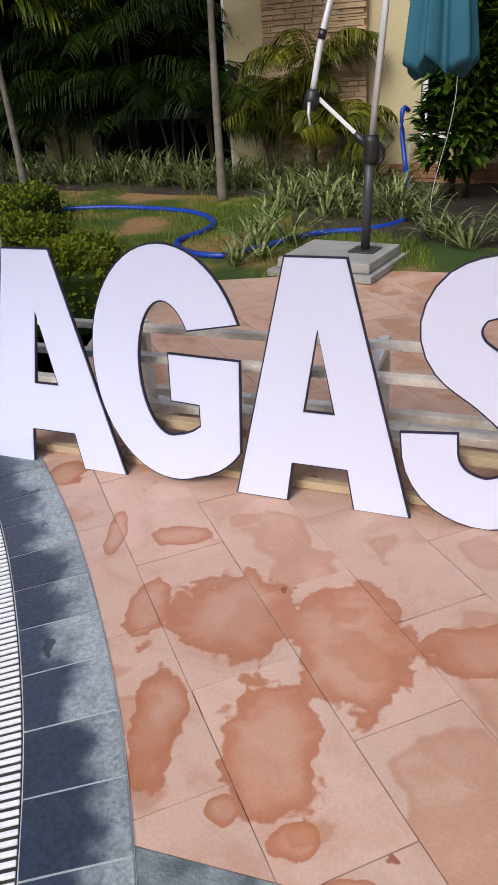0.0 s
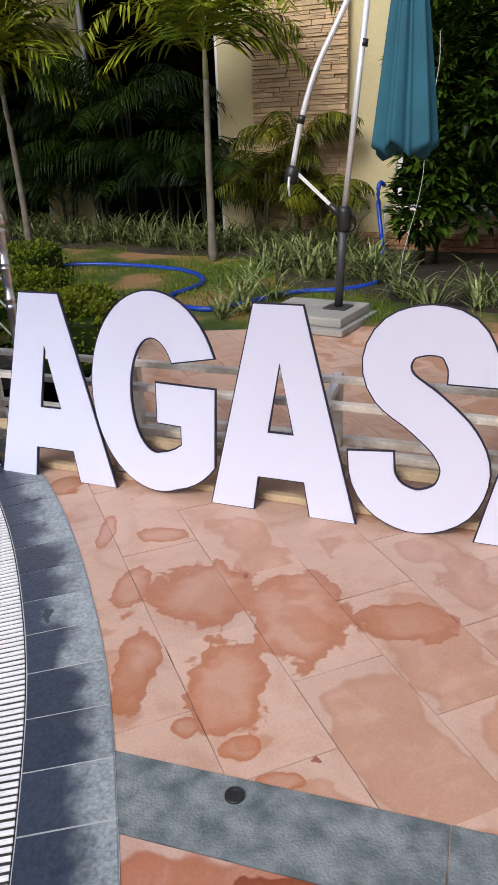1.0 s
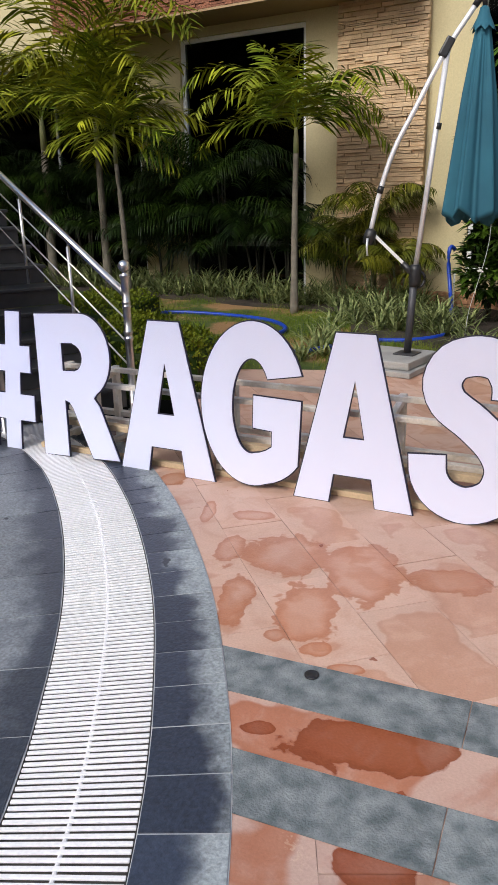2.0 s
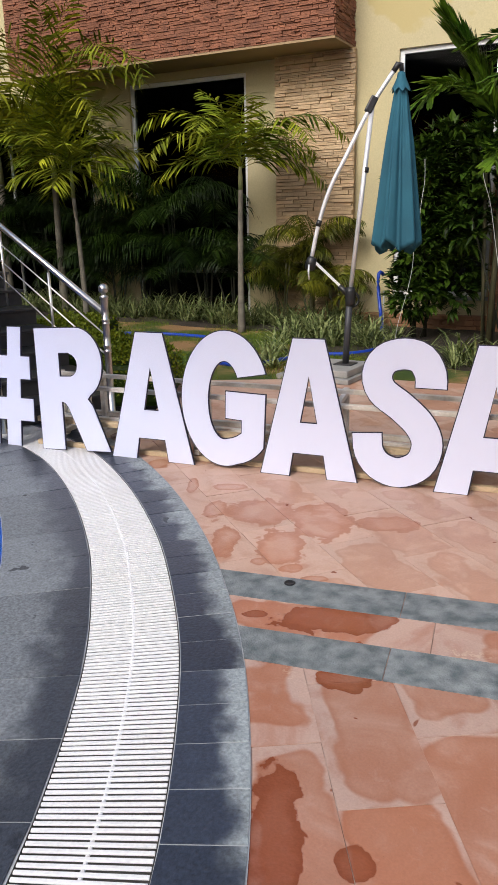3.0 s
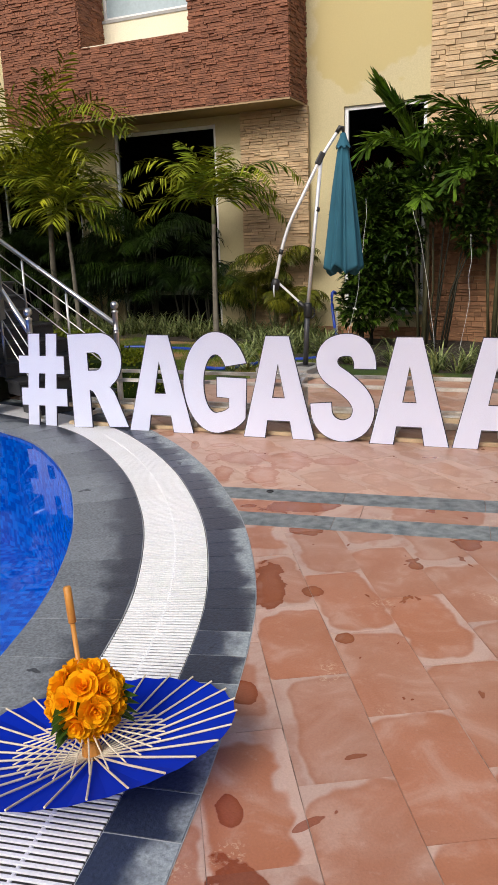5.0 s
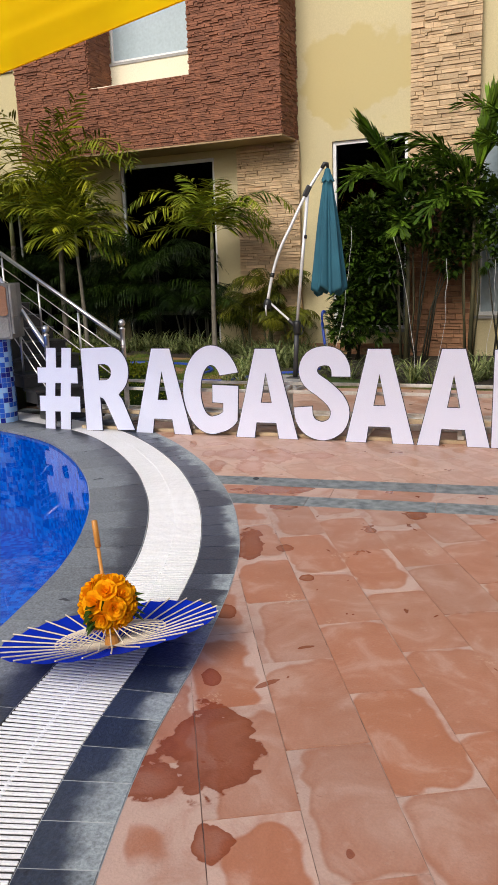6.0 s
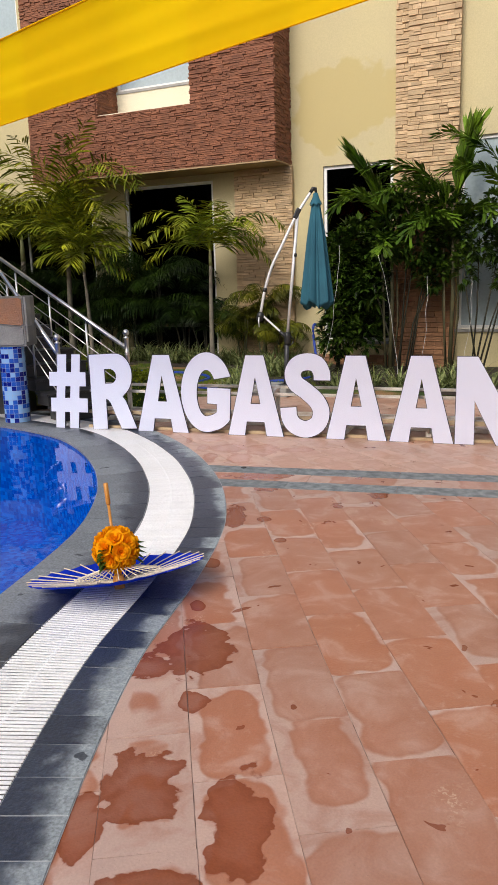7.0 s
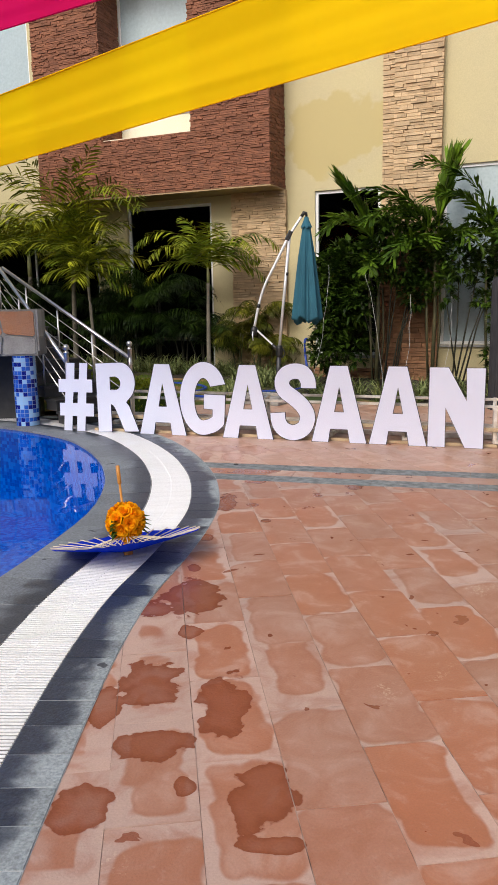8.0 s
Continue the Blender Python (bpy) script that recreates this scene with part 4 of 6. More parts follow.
def timber_frame():
    """Knocked-together timber trestle that stands behind the letters and holds them up."""
    fr = thing("timber_frame", "weathered whitewashed timber trestle standing behind the letters", "timber frame")
    fr.matrix_basis = ROW

    def bar(name, a, b, w, h, mat, label=""):
        a, b = Vector(a), Vector(b)
        d = b - a
        m = Matrix.Translation((a + b) / 2) @ d.to_track_quat("X", "Z").to_matrix().to_4x4()
        part(name, boxed((d.length, w, h), m, 0.004), mat, fr, label)

    u0, u1 = -2.05, 3.13
    bar("rail", (u0, 0.35, 0.515), (u1, 0.35, 0.515), 0.04, 0.03, M["whitewood"])
    bar("rail", (u0, 0.18, 0.455), (u1, 0.18, 0.455), 0.045, 0.03, M["whitewood"])
    bar("rail", (u0, 0.62, 0.035), (u1, 0.62, 0.035), 0.05, 0.06, M["whitewood"])
    bar("rail", (u0, 0.42, 0.20), (u1, 0.42, 0.20), 0.05, 0.035, M["whitewood"])
    bar("rail", (u0, 0.30, 0.185), (u1, 0.30, 0.185), 0.05, 0.035, M["whitewood"])
    bar("rail", (u0, 0.13, 0.20), (u1, 0.13, 0.20), 0.05, 0.04, M["bare"])
    bar("bottom_rail", (u0, 0.105, 0.019), (u1, 0.105, 0.019), 0.04, 0.034, M["bare"], "bare yellowish timber")
    for u in (-2.0, -1.62, -0.72, 0.33, 1.15, 2.06, 3.08):
        bar("post", (u, 0.395, 0.0), (u, 0.395, 0.53), 0.045, 0.04, M["whitewood"])
        bar("post", (u + 0.02, 0.155, 0.0), (u + 0.02, 0.155, 0.47), 0.04, 0.04, M["whitewood"])
        bar("brace", (u, 0.14, 0.44), (u, 0.40, 0.50), 0.035, 0.035, M["whitewood"])
        bar("sleeper", (u + 0.045, 0.09, 0.06), (u + 0.045, 0.64, 0.06), 0.04, 0.035, M["whitewood"])


timber_frame()


# ---- house ----
def hbox(name, u0, u1, o0, o1, z0, z1, mat, parent=None, label="", bevel=0.0):
    m = HOUSE @ Matrix.Translation(((u0 + u1) / 2, (o0 + o1) / 2, (z0 + z1) / 2))
    return part(name, boxed((u1 - u0, o1 - o0, z1 - z0), m, bevel), mat, parent, label)


WALL, TOP = 0.85, 9.2


def wall_with_holes(name, u0, u1, o0, o1, z0, z1, holes, mat, label):
    """A wall cut into upright and level pieces round its openings, joined into one mesh."""
    bm = bmesh.new()
    us = sorted({u0, u1, *(h[0] for h in holes), *(h[1] for h in holes)})
    for a, b in zip(us, us[1:]):
        spans = sorted((h[2], h[3]) for h in holes if h[0] < (a + b) / 2 < h[1])
        z = z0
        for lo, hi in spans + [(z1, z1)]:
            if lo > z:
                box(bm, (b - a, o1 - o0, lo - z), HOUSE @ Matrix.Translation(((a + b) / 2, (o0 + o1) / 2, (lo + z) / 2)))
            z = hi
    bmesh.ops.remove_doubles(bm, verts=bm.verts, dist=0.0005)
    return tagged(part(name, bm, mat), label, "wall", kind="structure")


OPENINGS = [(-3.86, -1.74, 0.10, 3.78), (0.60, 1.95, 0.55, 3.84), (3.16, 5.2, 0.78, 4.12), (-3.9, -1.6, 5.68, 8.3), (-8.2, -6.32, 5.9, 8.6), (-8.4, -4.7, 0.10, 3.7)]
wall_with_holes("wall_north", -12, 9, WALL, WALL + 0.22, -0.06, TOP, OPENINGS, M["cream"], "cream yellow painted house wall with damp patches")
# added rooms, out of sight but for their darkness, which is painted on
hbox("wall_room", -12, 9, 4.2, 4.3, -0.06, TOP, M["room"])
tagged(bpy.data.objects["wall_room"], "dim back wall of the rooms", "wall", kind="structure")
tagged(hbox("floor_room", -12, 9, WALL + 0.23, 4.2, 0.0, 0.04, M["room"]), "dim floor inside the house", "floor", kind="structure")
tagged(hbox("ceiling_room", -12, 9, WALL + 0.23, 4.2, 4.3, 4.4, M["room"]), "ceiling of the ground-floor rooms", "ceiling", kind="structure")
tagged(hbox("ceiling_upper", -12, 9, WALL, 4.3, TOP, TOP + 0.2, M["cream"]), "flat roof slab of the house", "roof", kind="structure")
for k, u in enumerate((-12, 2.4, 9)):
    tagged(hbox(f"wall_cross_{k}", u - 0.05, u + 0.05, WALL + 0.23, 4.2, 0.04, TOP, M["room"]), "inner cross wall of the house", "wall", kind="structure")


def window(k, u0, u1, z0, z1, pane, label, bars=(0.5,), frame_mat=None):
    w = thing(f"window_{k}", label, "window", kind="structure")
    fm = frame_mat or M["white"]
    o = WALL + 0.05
    t = 0.06
    hbox("window_frame", u0, u0 + t, o, o + 0.07, z0, z1, fm, w)
    hbox("window_frame", u1 - t, u1, o, o + 0.07, z0, z1, fm, w)
    hbox("window_frame", u0 + t, u1 - t, o, o + 0.07, z1 - t, z1, fm, w)
    hbox("window_frame", u0 + t, u1 - t, o, o + 0.07, z0, z0 + t, fm, w)
    prev = u0 + t
    for f in list(bars) + [1.0]:
        u = u0 + t + (u1 - u0 - 2 * t) * f
        end = u - (0.02 if f < 1 else 0)
        ob = hbox("pane", prev, end, o + 0.03, o + 0.036, z0 + t, z1 - t, pane, w)
        ob.visible_shadow = False
        if f < 1:
            hbox("mullion", u - 0.02, u + 0.02, o + 0.005, o + 0.065, z0 + t, z1 - t, fm, w)
        prev = u + 0.02
    hbox("window_sill", u0 - 0.04, u1 + 0.04, WALL - 0.05, WALL + 0.12, z0 - 0.05, z0 - 0.002, M["concrete"], w)
    return w


window(1, -3.86, -1.74, 0.10, 3.78, M["glass"], "tall dark ground-floor window in a white frame", ())
window(2, 0.60, 1.95, 0.55, 3.84, M["glass"], "tall dark glazed door in a white frame", ())
# windows 3 to 5: reflected sky is in the pane colour
window(3, 3.16, 5.2, 0.78, 4.12, M["sky_pane"], "large frosted window in a white frame", (0.55,))
window(4, -3.9, -1.6, 5.68, 8.3, M["sky_pane"], "pale upper window set back in the red stone bay", ())
window(5, -8.2, -6.32, 5.9, 8.6, M["sky_pane"], "pale upper window beside the bay", ())
window(6, -8.4, -4.7, 0.10, 3.7, M["glass"], "dark ground-floor window behind the palms")


hbox("transom", -3.8, -1.8, WALL + 0.03, WALL + 0.055, 0.84, 0.92, M["concrete"], bpy.data.objects["window_1"], "grey ledge across the glazing")


def bay():
    """Upper bay: a box on the wall with a deep window opening, its underside plastered and coloured dark as shade."""
    b = thing("bay", "projecting upper bay clad in red ledge stone", "bay", kind="structure")
    core = 0.06
    for name, (u0, u1, z0, z1) in dict(pier=(-5.6, -3.9, 3.93, TOP), panel=(-3.9, -1.76, 3.93, 5.08), pier_right=(-1.76, -core, 3.93, TOP), head=(-3.9, -1.76, 8.4, TOP)).items():
        hbox("bay_core", u0, u1, core, WALL, z0, z1, M["redstone"], b)
    hbox("soffit", -5.58, -0.03, 0.03, WALL, 3.90, 3.928, M["soffit"], b, "tan plastered underside")
    hbox("inner_ledge", -3.88, -1.78, 0.08, WALL, 5.082, 5.10, M["cream_pale"], b, "cream painted ledge")
    return b


BAY = bay()
hbox("apron_panel", -3.89, -1.62, WALL - 0.03, WALL - 0.002, 5.10, 5.63, M["cream_pale"], BAY, "pale cream panel under the window")
pilaster_1 = thing("pilaster", "wall pier clad in tan ledge stone", "pilaster", "stone-clad piers", kind="structure")
hbox("core", -1.21, 0.0, WALL - 0.10, WALL, -0.05, 3.90, M["tanstone"], pilaster_1)
pilaster_2 = thing("pilaster", "tall wall pier clad in tan ledge stone, brown below", "pilaster", "stone-clad piers", kind="structure")
hbox("core", 2.0, 2.24, WALL - 0.06, WALL, -0.05, TOP, M["tanstone"], pilaster_2)
hbox("core", 2.24, 3.12, WALL - 0.16, WALL, -0.05, TOP, M["tanstone"], pilaster_2)
plinth = thing("plinth", "low plinth clad in brown ledge stone along the wall", "plinth", kind="structure")
hbox("core", 0.0, 2.0, WALL - 0.08, WALL, -0.05, 0.29, M["brownstone"], plinth)


# ---- steps, rails and mosaic pillar ----
def handrails():
    """Dark granite steps that climb away from the terrace between two steel rails."""
    A, B = Vector((-2.29, 3.20, 0)), Vector((-1.52, 3.83, 0))
    go = Vector((-0.64, 0.77, 0)).normalized()
    across = (B - A).normalized()
    st = thing("steps", "dark polished granite garden steps climbing between rails", "steps", kind="structure")
    for k in range(9):
        a = A + go * (0.06 + 0.36 * k) + across * 0.02
        mid = a + across * ((B - A).length / 2 - 0.02) + go * 0.19
        m = Matrix.Translation(mid + Vector((0, 0, 0.08 + 0.165 * k - 0.0))) @ Matrix.Rotation(math.atan2(across.y, across.x), 4, "Z")
        part("riser", boxed(((B - A).length - 0.04, 0.34, 0.135), m, 0.004), M["darkstone"], st)
        m2 = Matrix.Translation(Vector((0, 0, 0.0825 - 0.001))) @ m
        part("tread", boxed(((B - A).length, 0.385, 0.03), m2, 0.006), M["darkstone"], st)
    for P, head, rise in ((A, 124, 0.50), (B, 135, 0.40)):
        go = Vector((math.cos(radians(head)), math.sin(radians(head)), 0))
        rail = thing("handrail", "brushed steel stair handrail with ball-topped post and thin bars", "handrail", "stair handrails")
        rail.location = P
        post = turned([(0.045, 0), (0.045, 0.012), (0.031, 0.016), (0.031, 0.55), (0.036, 0.555), (0.036, 0.575), (0.031, 0.58), (0.031, 0.60), (0.036, 0.605), (0.036, 0.625), (0.031, 0.63),
                       (0.031, 0.80), (0.036, 0.805), (0.036, 0.815), (0.031, 0.82), (0.036, 0.835), (0.036, 0.845), (0.031, 0.85), (0.031, 1.02), (0.038, 1.025), (0.038, 1.045), (0.02, 1.05), (0.018, 1.065)]
                      + [(0.045 * math.sin(radians(a)), 1.105 - 0.045 * math.cos(radians(a))) for a in range(25, 176, 15)])
        part("post", post, M["steel"], rail, smooth=True)

        def along(d, z):
            return go * d + Vector((0, 0, z + rise * d))

        part("top_rail", tube([along(0.03, 0.895), along(3.6, 0.895)], 0.029, 14), M["steel"], rail, smooth=True)
        for z in (0.70, 0.52, 0.34):
            part("bar", tube([along(0.02, z), along(3.6, z)], 0.0075, 8), M["steel"], rail, smooth=True)
        for d in (0.95, 1.9, 2.85):
            part("baluster", tube([along(d, -0.08 + 0.0), along(d, 0.83)], 0.016, 10), M["steel"], rail, smooth=True)
            part("pin", tube([along(d, 0.82), along(d, 0.89)], 0.007, 8), M["steel"], rail, smooth=True)


handrails()


def mosaic_pillar():
    p = thing("mosaic_pillar", "round pillar in blue glass mosaic under a flagstone cap", "pillar")
    p.location = (-2.97, 3.52, 0)
    bm = bmesh.new()
    uvl = bm.loops.layers.uv.new("UVMap")
    R, H, N = 0.165, 0.99, 28
    ring = lambda z: [bm.verts.new((R * math.cos(k * math.tau / N), R * math.sin(k * math.tau / N), z)) for k in range(N)]
    lo, hi = ring(-0.3), ring(H)
    for k in range(N):
        f = bm.faces.new((lo[k], lo[(k + 1) % N], hi[(k + 1) % N], hi[k]))
        s = math.tau * R / N
        for lp, uv in zip(f.loops, ((k * s, 0), ((k + 1) * s, 0), ((k + 1) * s, H + 0.3), (k * s, H + 0.3))):
            lp[uvl].uv = uv
    part("shaft", bm, M["mosaic"], p, smooth=True)
    cap = part("cap", boxed((1.6, 0.5, 0.64), pose(-0.555, 0.1, 1.31), 0.012), M["rubble"], p, "rough flagstone facing")
    rnd = random.Random(5)
    xs, zs = [-1.34, -1.05, -0.8, -0.52, -0.22, 0.235], [1.005, 1.28, 1.615]
    jog = {(i, j): (rnd.uniform(-0.06, 0.06) if 0 < i < 5 else 0, rnd.uniform(-0.06, 0.06) if j == 1 else 0) for i in range(6) for j in range(3)}
    kinds = ("rubble", "rust", "rubble", "rubble", "rust", "rust", "rubble", "rust", "rubble", "rust")
    for i in range(5):
        for j in range(2):
            ring = [(xs[a] + jog[a, c][0], zs[c] + jog[a, c][1]) for a, c in ((i, j), (i + 1, j), (i + 1, j + 1), (i, j + 1))]
            cx, cz = sum(p[0] for p in ring) / 4, sum(p[1] for p in ring) / 4
            loop = []
            for p, q in zip(ring, ring[1:] + ring[:1]):
                for t, bow in ((0.08, 0.0), (0.5, rnd.uniform(-0.02, 0.01)), (0.92, 0.0)):
                    x, z = p[0] + (q[0] - p[0]) * t, p[1] + (q[1] - p[1]) * t
                    f = 1 - 0.012 / max(0.05, math.hypot(x - cx, z - cz)) * 1.2 + bow
                    loop.append((cx + (x - cx) * f, cz + (z - cz) * f))
            bm = bmesh.new()
            face = bm.faces.new([bm.verts.new((x, -0.148, z)) for x, z in loop])
            r = bmesh.ops.extrude_face_region(bm, geom=[face])
            bmesh.ops.translate(bm, vec=(0, -rnd.uniform(0.014, 0.03), 0), verts=[v for v in r["geom"] if isinstance(v, bmesh.types.BMVert)])
            part("flagstone", bm, M[kinds[i * 2 + j]], cap)
    for z, h in ((1.15, 0.2), (1.36, 0.22), (1.54, 0.16)):
        part("flagstone", boxed((0.03, 0.22, h), pose(0.258, -0.03, z, 0, 0, 0), 0.008), M["rubble"], cap)


mosaic_pillar()
tagged(part("wall_feature", boxed((5.2, 0.4, 2.0), pose(-5.6, 4.35, 0.55), 0.01), M["darkstone"]), "dark stone wall of the water feature", "wall", kind="structure")


# ---- garden umbrella ----
def umbrella():
    y = 5.42
    u = thing("cantilever_umbrella", "closed teal cantilever umbrella on a concrete base", "umbrella", at=(0.68, y, 0))
    o = Vector((-0.68, -y, 0))

    def at(x, z, dy=0.0):
        return Vector((x, y + dy, z)) + o

    part("plinth", boxed((0.84, 0.76, 0.05), pose(-0.20, 0.04, 0.03, 0, 0, -28), 0.006), M["concrete"], u, "thin concrete pad")
    part("base_slab", boxed((0.74, 0.64, 0.075), pose(-0.19, 0.04, 0.095, 0, 0, -28), 0.014), M["concrete"], u, "grey cast concrete slab")
    part("foot_plate", boxed((0.2, 0.2, 0.012), pose(0, 0, 0.139, 0, 0, -28), 0.003), M["charcoal"], u)
    part("lower_pole", tube([at(0.68, 0.14), at(0.715, 0.86)], 0.035, 16), M["charcoal"], u, "charcoal steel pole", True)
    part("hub", turned([(0.05, -0.09), (0.055, -0.05), (0.055, 0.06), (0.045, 0.10)], pose(0.04, 0, 0.85)), M["black"], u, "black plastic joint", True)
    bm = bmesh.new()
    sweep(bm, [at(0.735 + 0.075 * math.sin(radians(a)), 0.82 + 0.075 * math.cos(radians(a))) for a in range(0, 181, 20)], 0.013, 8)
    part("grip", bm, M["black"], u, smooth=True)
    part("upper_pole", tube([at(0.72, 0.9), at(0.905, 2.70)], 0.024, 16), M["alu"], u, "brushed aluminium pole", True)
    part("ring", tube([at(0.853, 2.08), at(0.860, 2.13)], 0.029, 14), M["black"], u, smooth=True)
    arm = spline([at(0.31, 1.24), at(0.39, 1.61), at(0.50, 1.94), at(0.66, 2.25), at(0.885, 2.68), at(1.12, 3.03)], 0.08)
    part("arm", tube(arm, 0.022, 14), M["alu"], u, "curved aluminium arm", True)
    part("ring", tube([at(0.378, 1.57), at(0.396, 1.63)], 0.028, 14), M["black"], u, smooth=True)
    part("arm_joint", boxed((0.075, 0.07, 0.16), Matrix.Translation(at(0.895, 2.71)) @ pose(0, 0, 0, 0, 28, 0), 0.015), M["black"], u)
    part("arm_tip", tube([at(1.10, 3.0), at(1.145, 3.065), at(1.175, 3.06), at(1.185, 3.0)], [0.026, 0.03, 0.026, 0.018], 12), M["black"], u, smooth=True)
    crank = part("crank_box", turned([(0.03, -0.07), (0.05, -0.06), (0.055, 0.0), (0.05, 0.05), (0.03, 0.07)], Matrix.Translation(at(0.305, 1.20)) @ pose(0, 0, 0, 0, 14, 0)), M["black"], u, "black crank housing", True)
    part("crank_handle", tube([at(0.285, 1.19, -0.06), at(0.28, 1.12, -0.075), at(0.285, 1.04, -0.075)], 0.011, 8), M["alu"], crank, smooth=True)
    part("strut", boxed((0.46, 0.028, 0.028), Matrix.Translation((at(0.34, 1.22) + at(0.625, 0.95)) / 2) @ pose(0, 0, 0, 0, math.degrees(math.atan2(0.27, 0.285)), 0), 0.004), M["white"], u, "white flat strut")
    part("strut_socket", tube([at(0.60, 0.965), at(0.72, 0.855)], [0.026, 0.035], 12), M["black"], u, smooth=True)
    # gathered canopy: folds that deepen downwards, with an uneven hem
    bm = bmesh.new()
    S, K = 112, 30
    rows = []
    for j in range(K + 1):
        t = j / K
        z = 2.99 - t * 1.62
        row = []
        for i in range(S):
            a = i * math.tau / S
            r0 = 0.033 + 0.142 * t ** 0.8 + 0.026 * t
            fold = 0.40 * min(1, t * 2.2 + 0.15)
            ridge = 1 - 4 * abs(((6 * a / math.tau + 0.12 * math.sin(2 * a) + 0.35 + 0.08 * t) % 1) - 0.5)
            w = 1 + fold * (0.62 * ridge + 0.16 * math.cos(13 * a - 1.1 + 1.6 * t) + 0.08 * math.cos(21 * a))
            r = r0 * w
            zz = z + t ** 7 * (0.06 * ridge - 0.02 - 0.025 * math.cos(a * 2 + 1.0))
            row.append(bm.verts.new((r * math.cos(a) * 1.05, r * math.sin(a) * 0.85, zz)))
        rows.append(row)
    for p, q in zip(rows, rows[1:]):
        for i in range(S):
            bm.faces.new((p[i], p[(i + 1) % S], q[(i + 1) % S], q[i]))
    bm.faces.new(rows[0])
    hem = [bm.verts.new(v.co * 1.0 + Vector((-v.co.x * 0.45, -v.co.y * 0.45, 0.03))) for v in rows[-1]]
    for i in range(S):
        bm.faces.new((rows[-1][i], rows[-1][(i + 1) % S], hem[(i + 1) % S], hem[i]))
    bm.faces.new(hem)
    bmesh.ops.transform(bm, matrix=Matrix.Translation(at(1.18, 0)), verts=bm.verts)
    canopy = part("canopy", bm, M["teal"], u, "folded teal canvas", True)
    bm = bmesh.new()
    rows = []
    for j in range(7):
        t = j / 6
        rows.append([bm.verts.new(((0.02 + 0.075 * t) * math.cos(i * math.tau / 32) * (1 + 0.14 * t * math.cos(8 * i * math.tau / 32)), (0.02 + 0.07 * t) * math.sin(i * math.tau / 32) * (1 + 0.14 * t * math.cos(8 * i * math.tau / 32)),
                                   3.0 - 0.17 * t - 0.02 * t * math.cos(8 * i * math.tau / 32))) for i in range(32)])
    for p, q in zip(rows, rows[1:]):
        for i in range(32):
            bm.faces.new((p[i], p[(i + 1) % 32], q[(i + 1) % 32], q[i]))
    bmesh.ops.transform(bm, matrix=Matrix.Translation(at(1.18, 0)), verts=bm.verts)
    part("vent", bm, M["teal"], canopy, smooth=True)


umbrella()


# ---- paper parasol with flowers ----
def rose(bm, at, axis, size, seed):
    """Petals wound round a bud."""
    rnd = random.Random(seed)
    q = Vector(axis).normalized().to_track_quat("Z", "Y").to_matrix().to_4x4()
    m = Matrix.Translation(at) @ q
    for ring, (count, rad, top, tilt) in enumerate(((3, 0.10, 0.40, 0.02), (4, 0.20, 0.42, 0.10), (5, 0.33, 0.36, 0.24), (6, 0.46, 0.24, 0.42))):
        for k in range(count):
            a = k * math.tau / count + ring * 0.7 + rnd.uniform(-0.2, 0.2)
            half = math.pi / count * 1.25
            cols = []
            for i in range(5):
                b = a + half * (i / 2 - 1)
                col = []
                edge = 1 - 0.35 * abs(i / 2 - 1) ** 2
                for j in range(4):
                    t = j / 3
                    r = rad * (0.55 + 0.45 * t) + tilt * t * t * 0.55
                    z = -0.28 + t * (top + 0.28) * edge - 0.10 * max(0, t - 0.7) * ring
                    if j == 0:
                        r, z = 0.0, -0.28
                    col.append(bm.verts.new(m @ (Vector((r * math.cos(b), r * math.sin(b), z)) * size)))
                cols.append(col)
            for c, d in zip(cols, cols[1:]):
                for j in range(3):
                    bm.faces.new((c[j], d[j], d[j + 1], c[j + 1]))
    bmesh.ops.remove_doubles(bm, verts=bm.verts, dist=1e-5)
    return bm


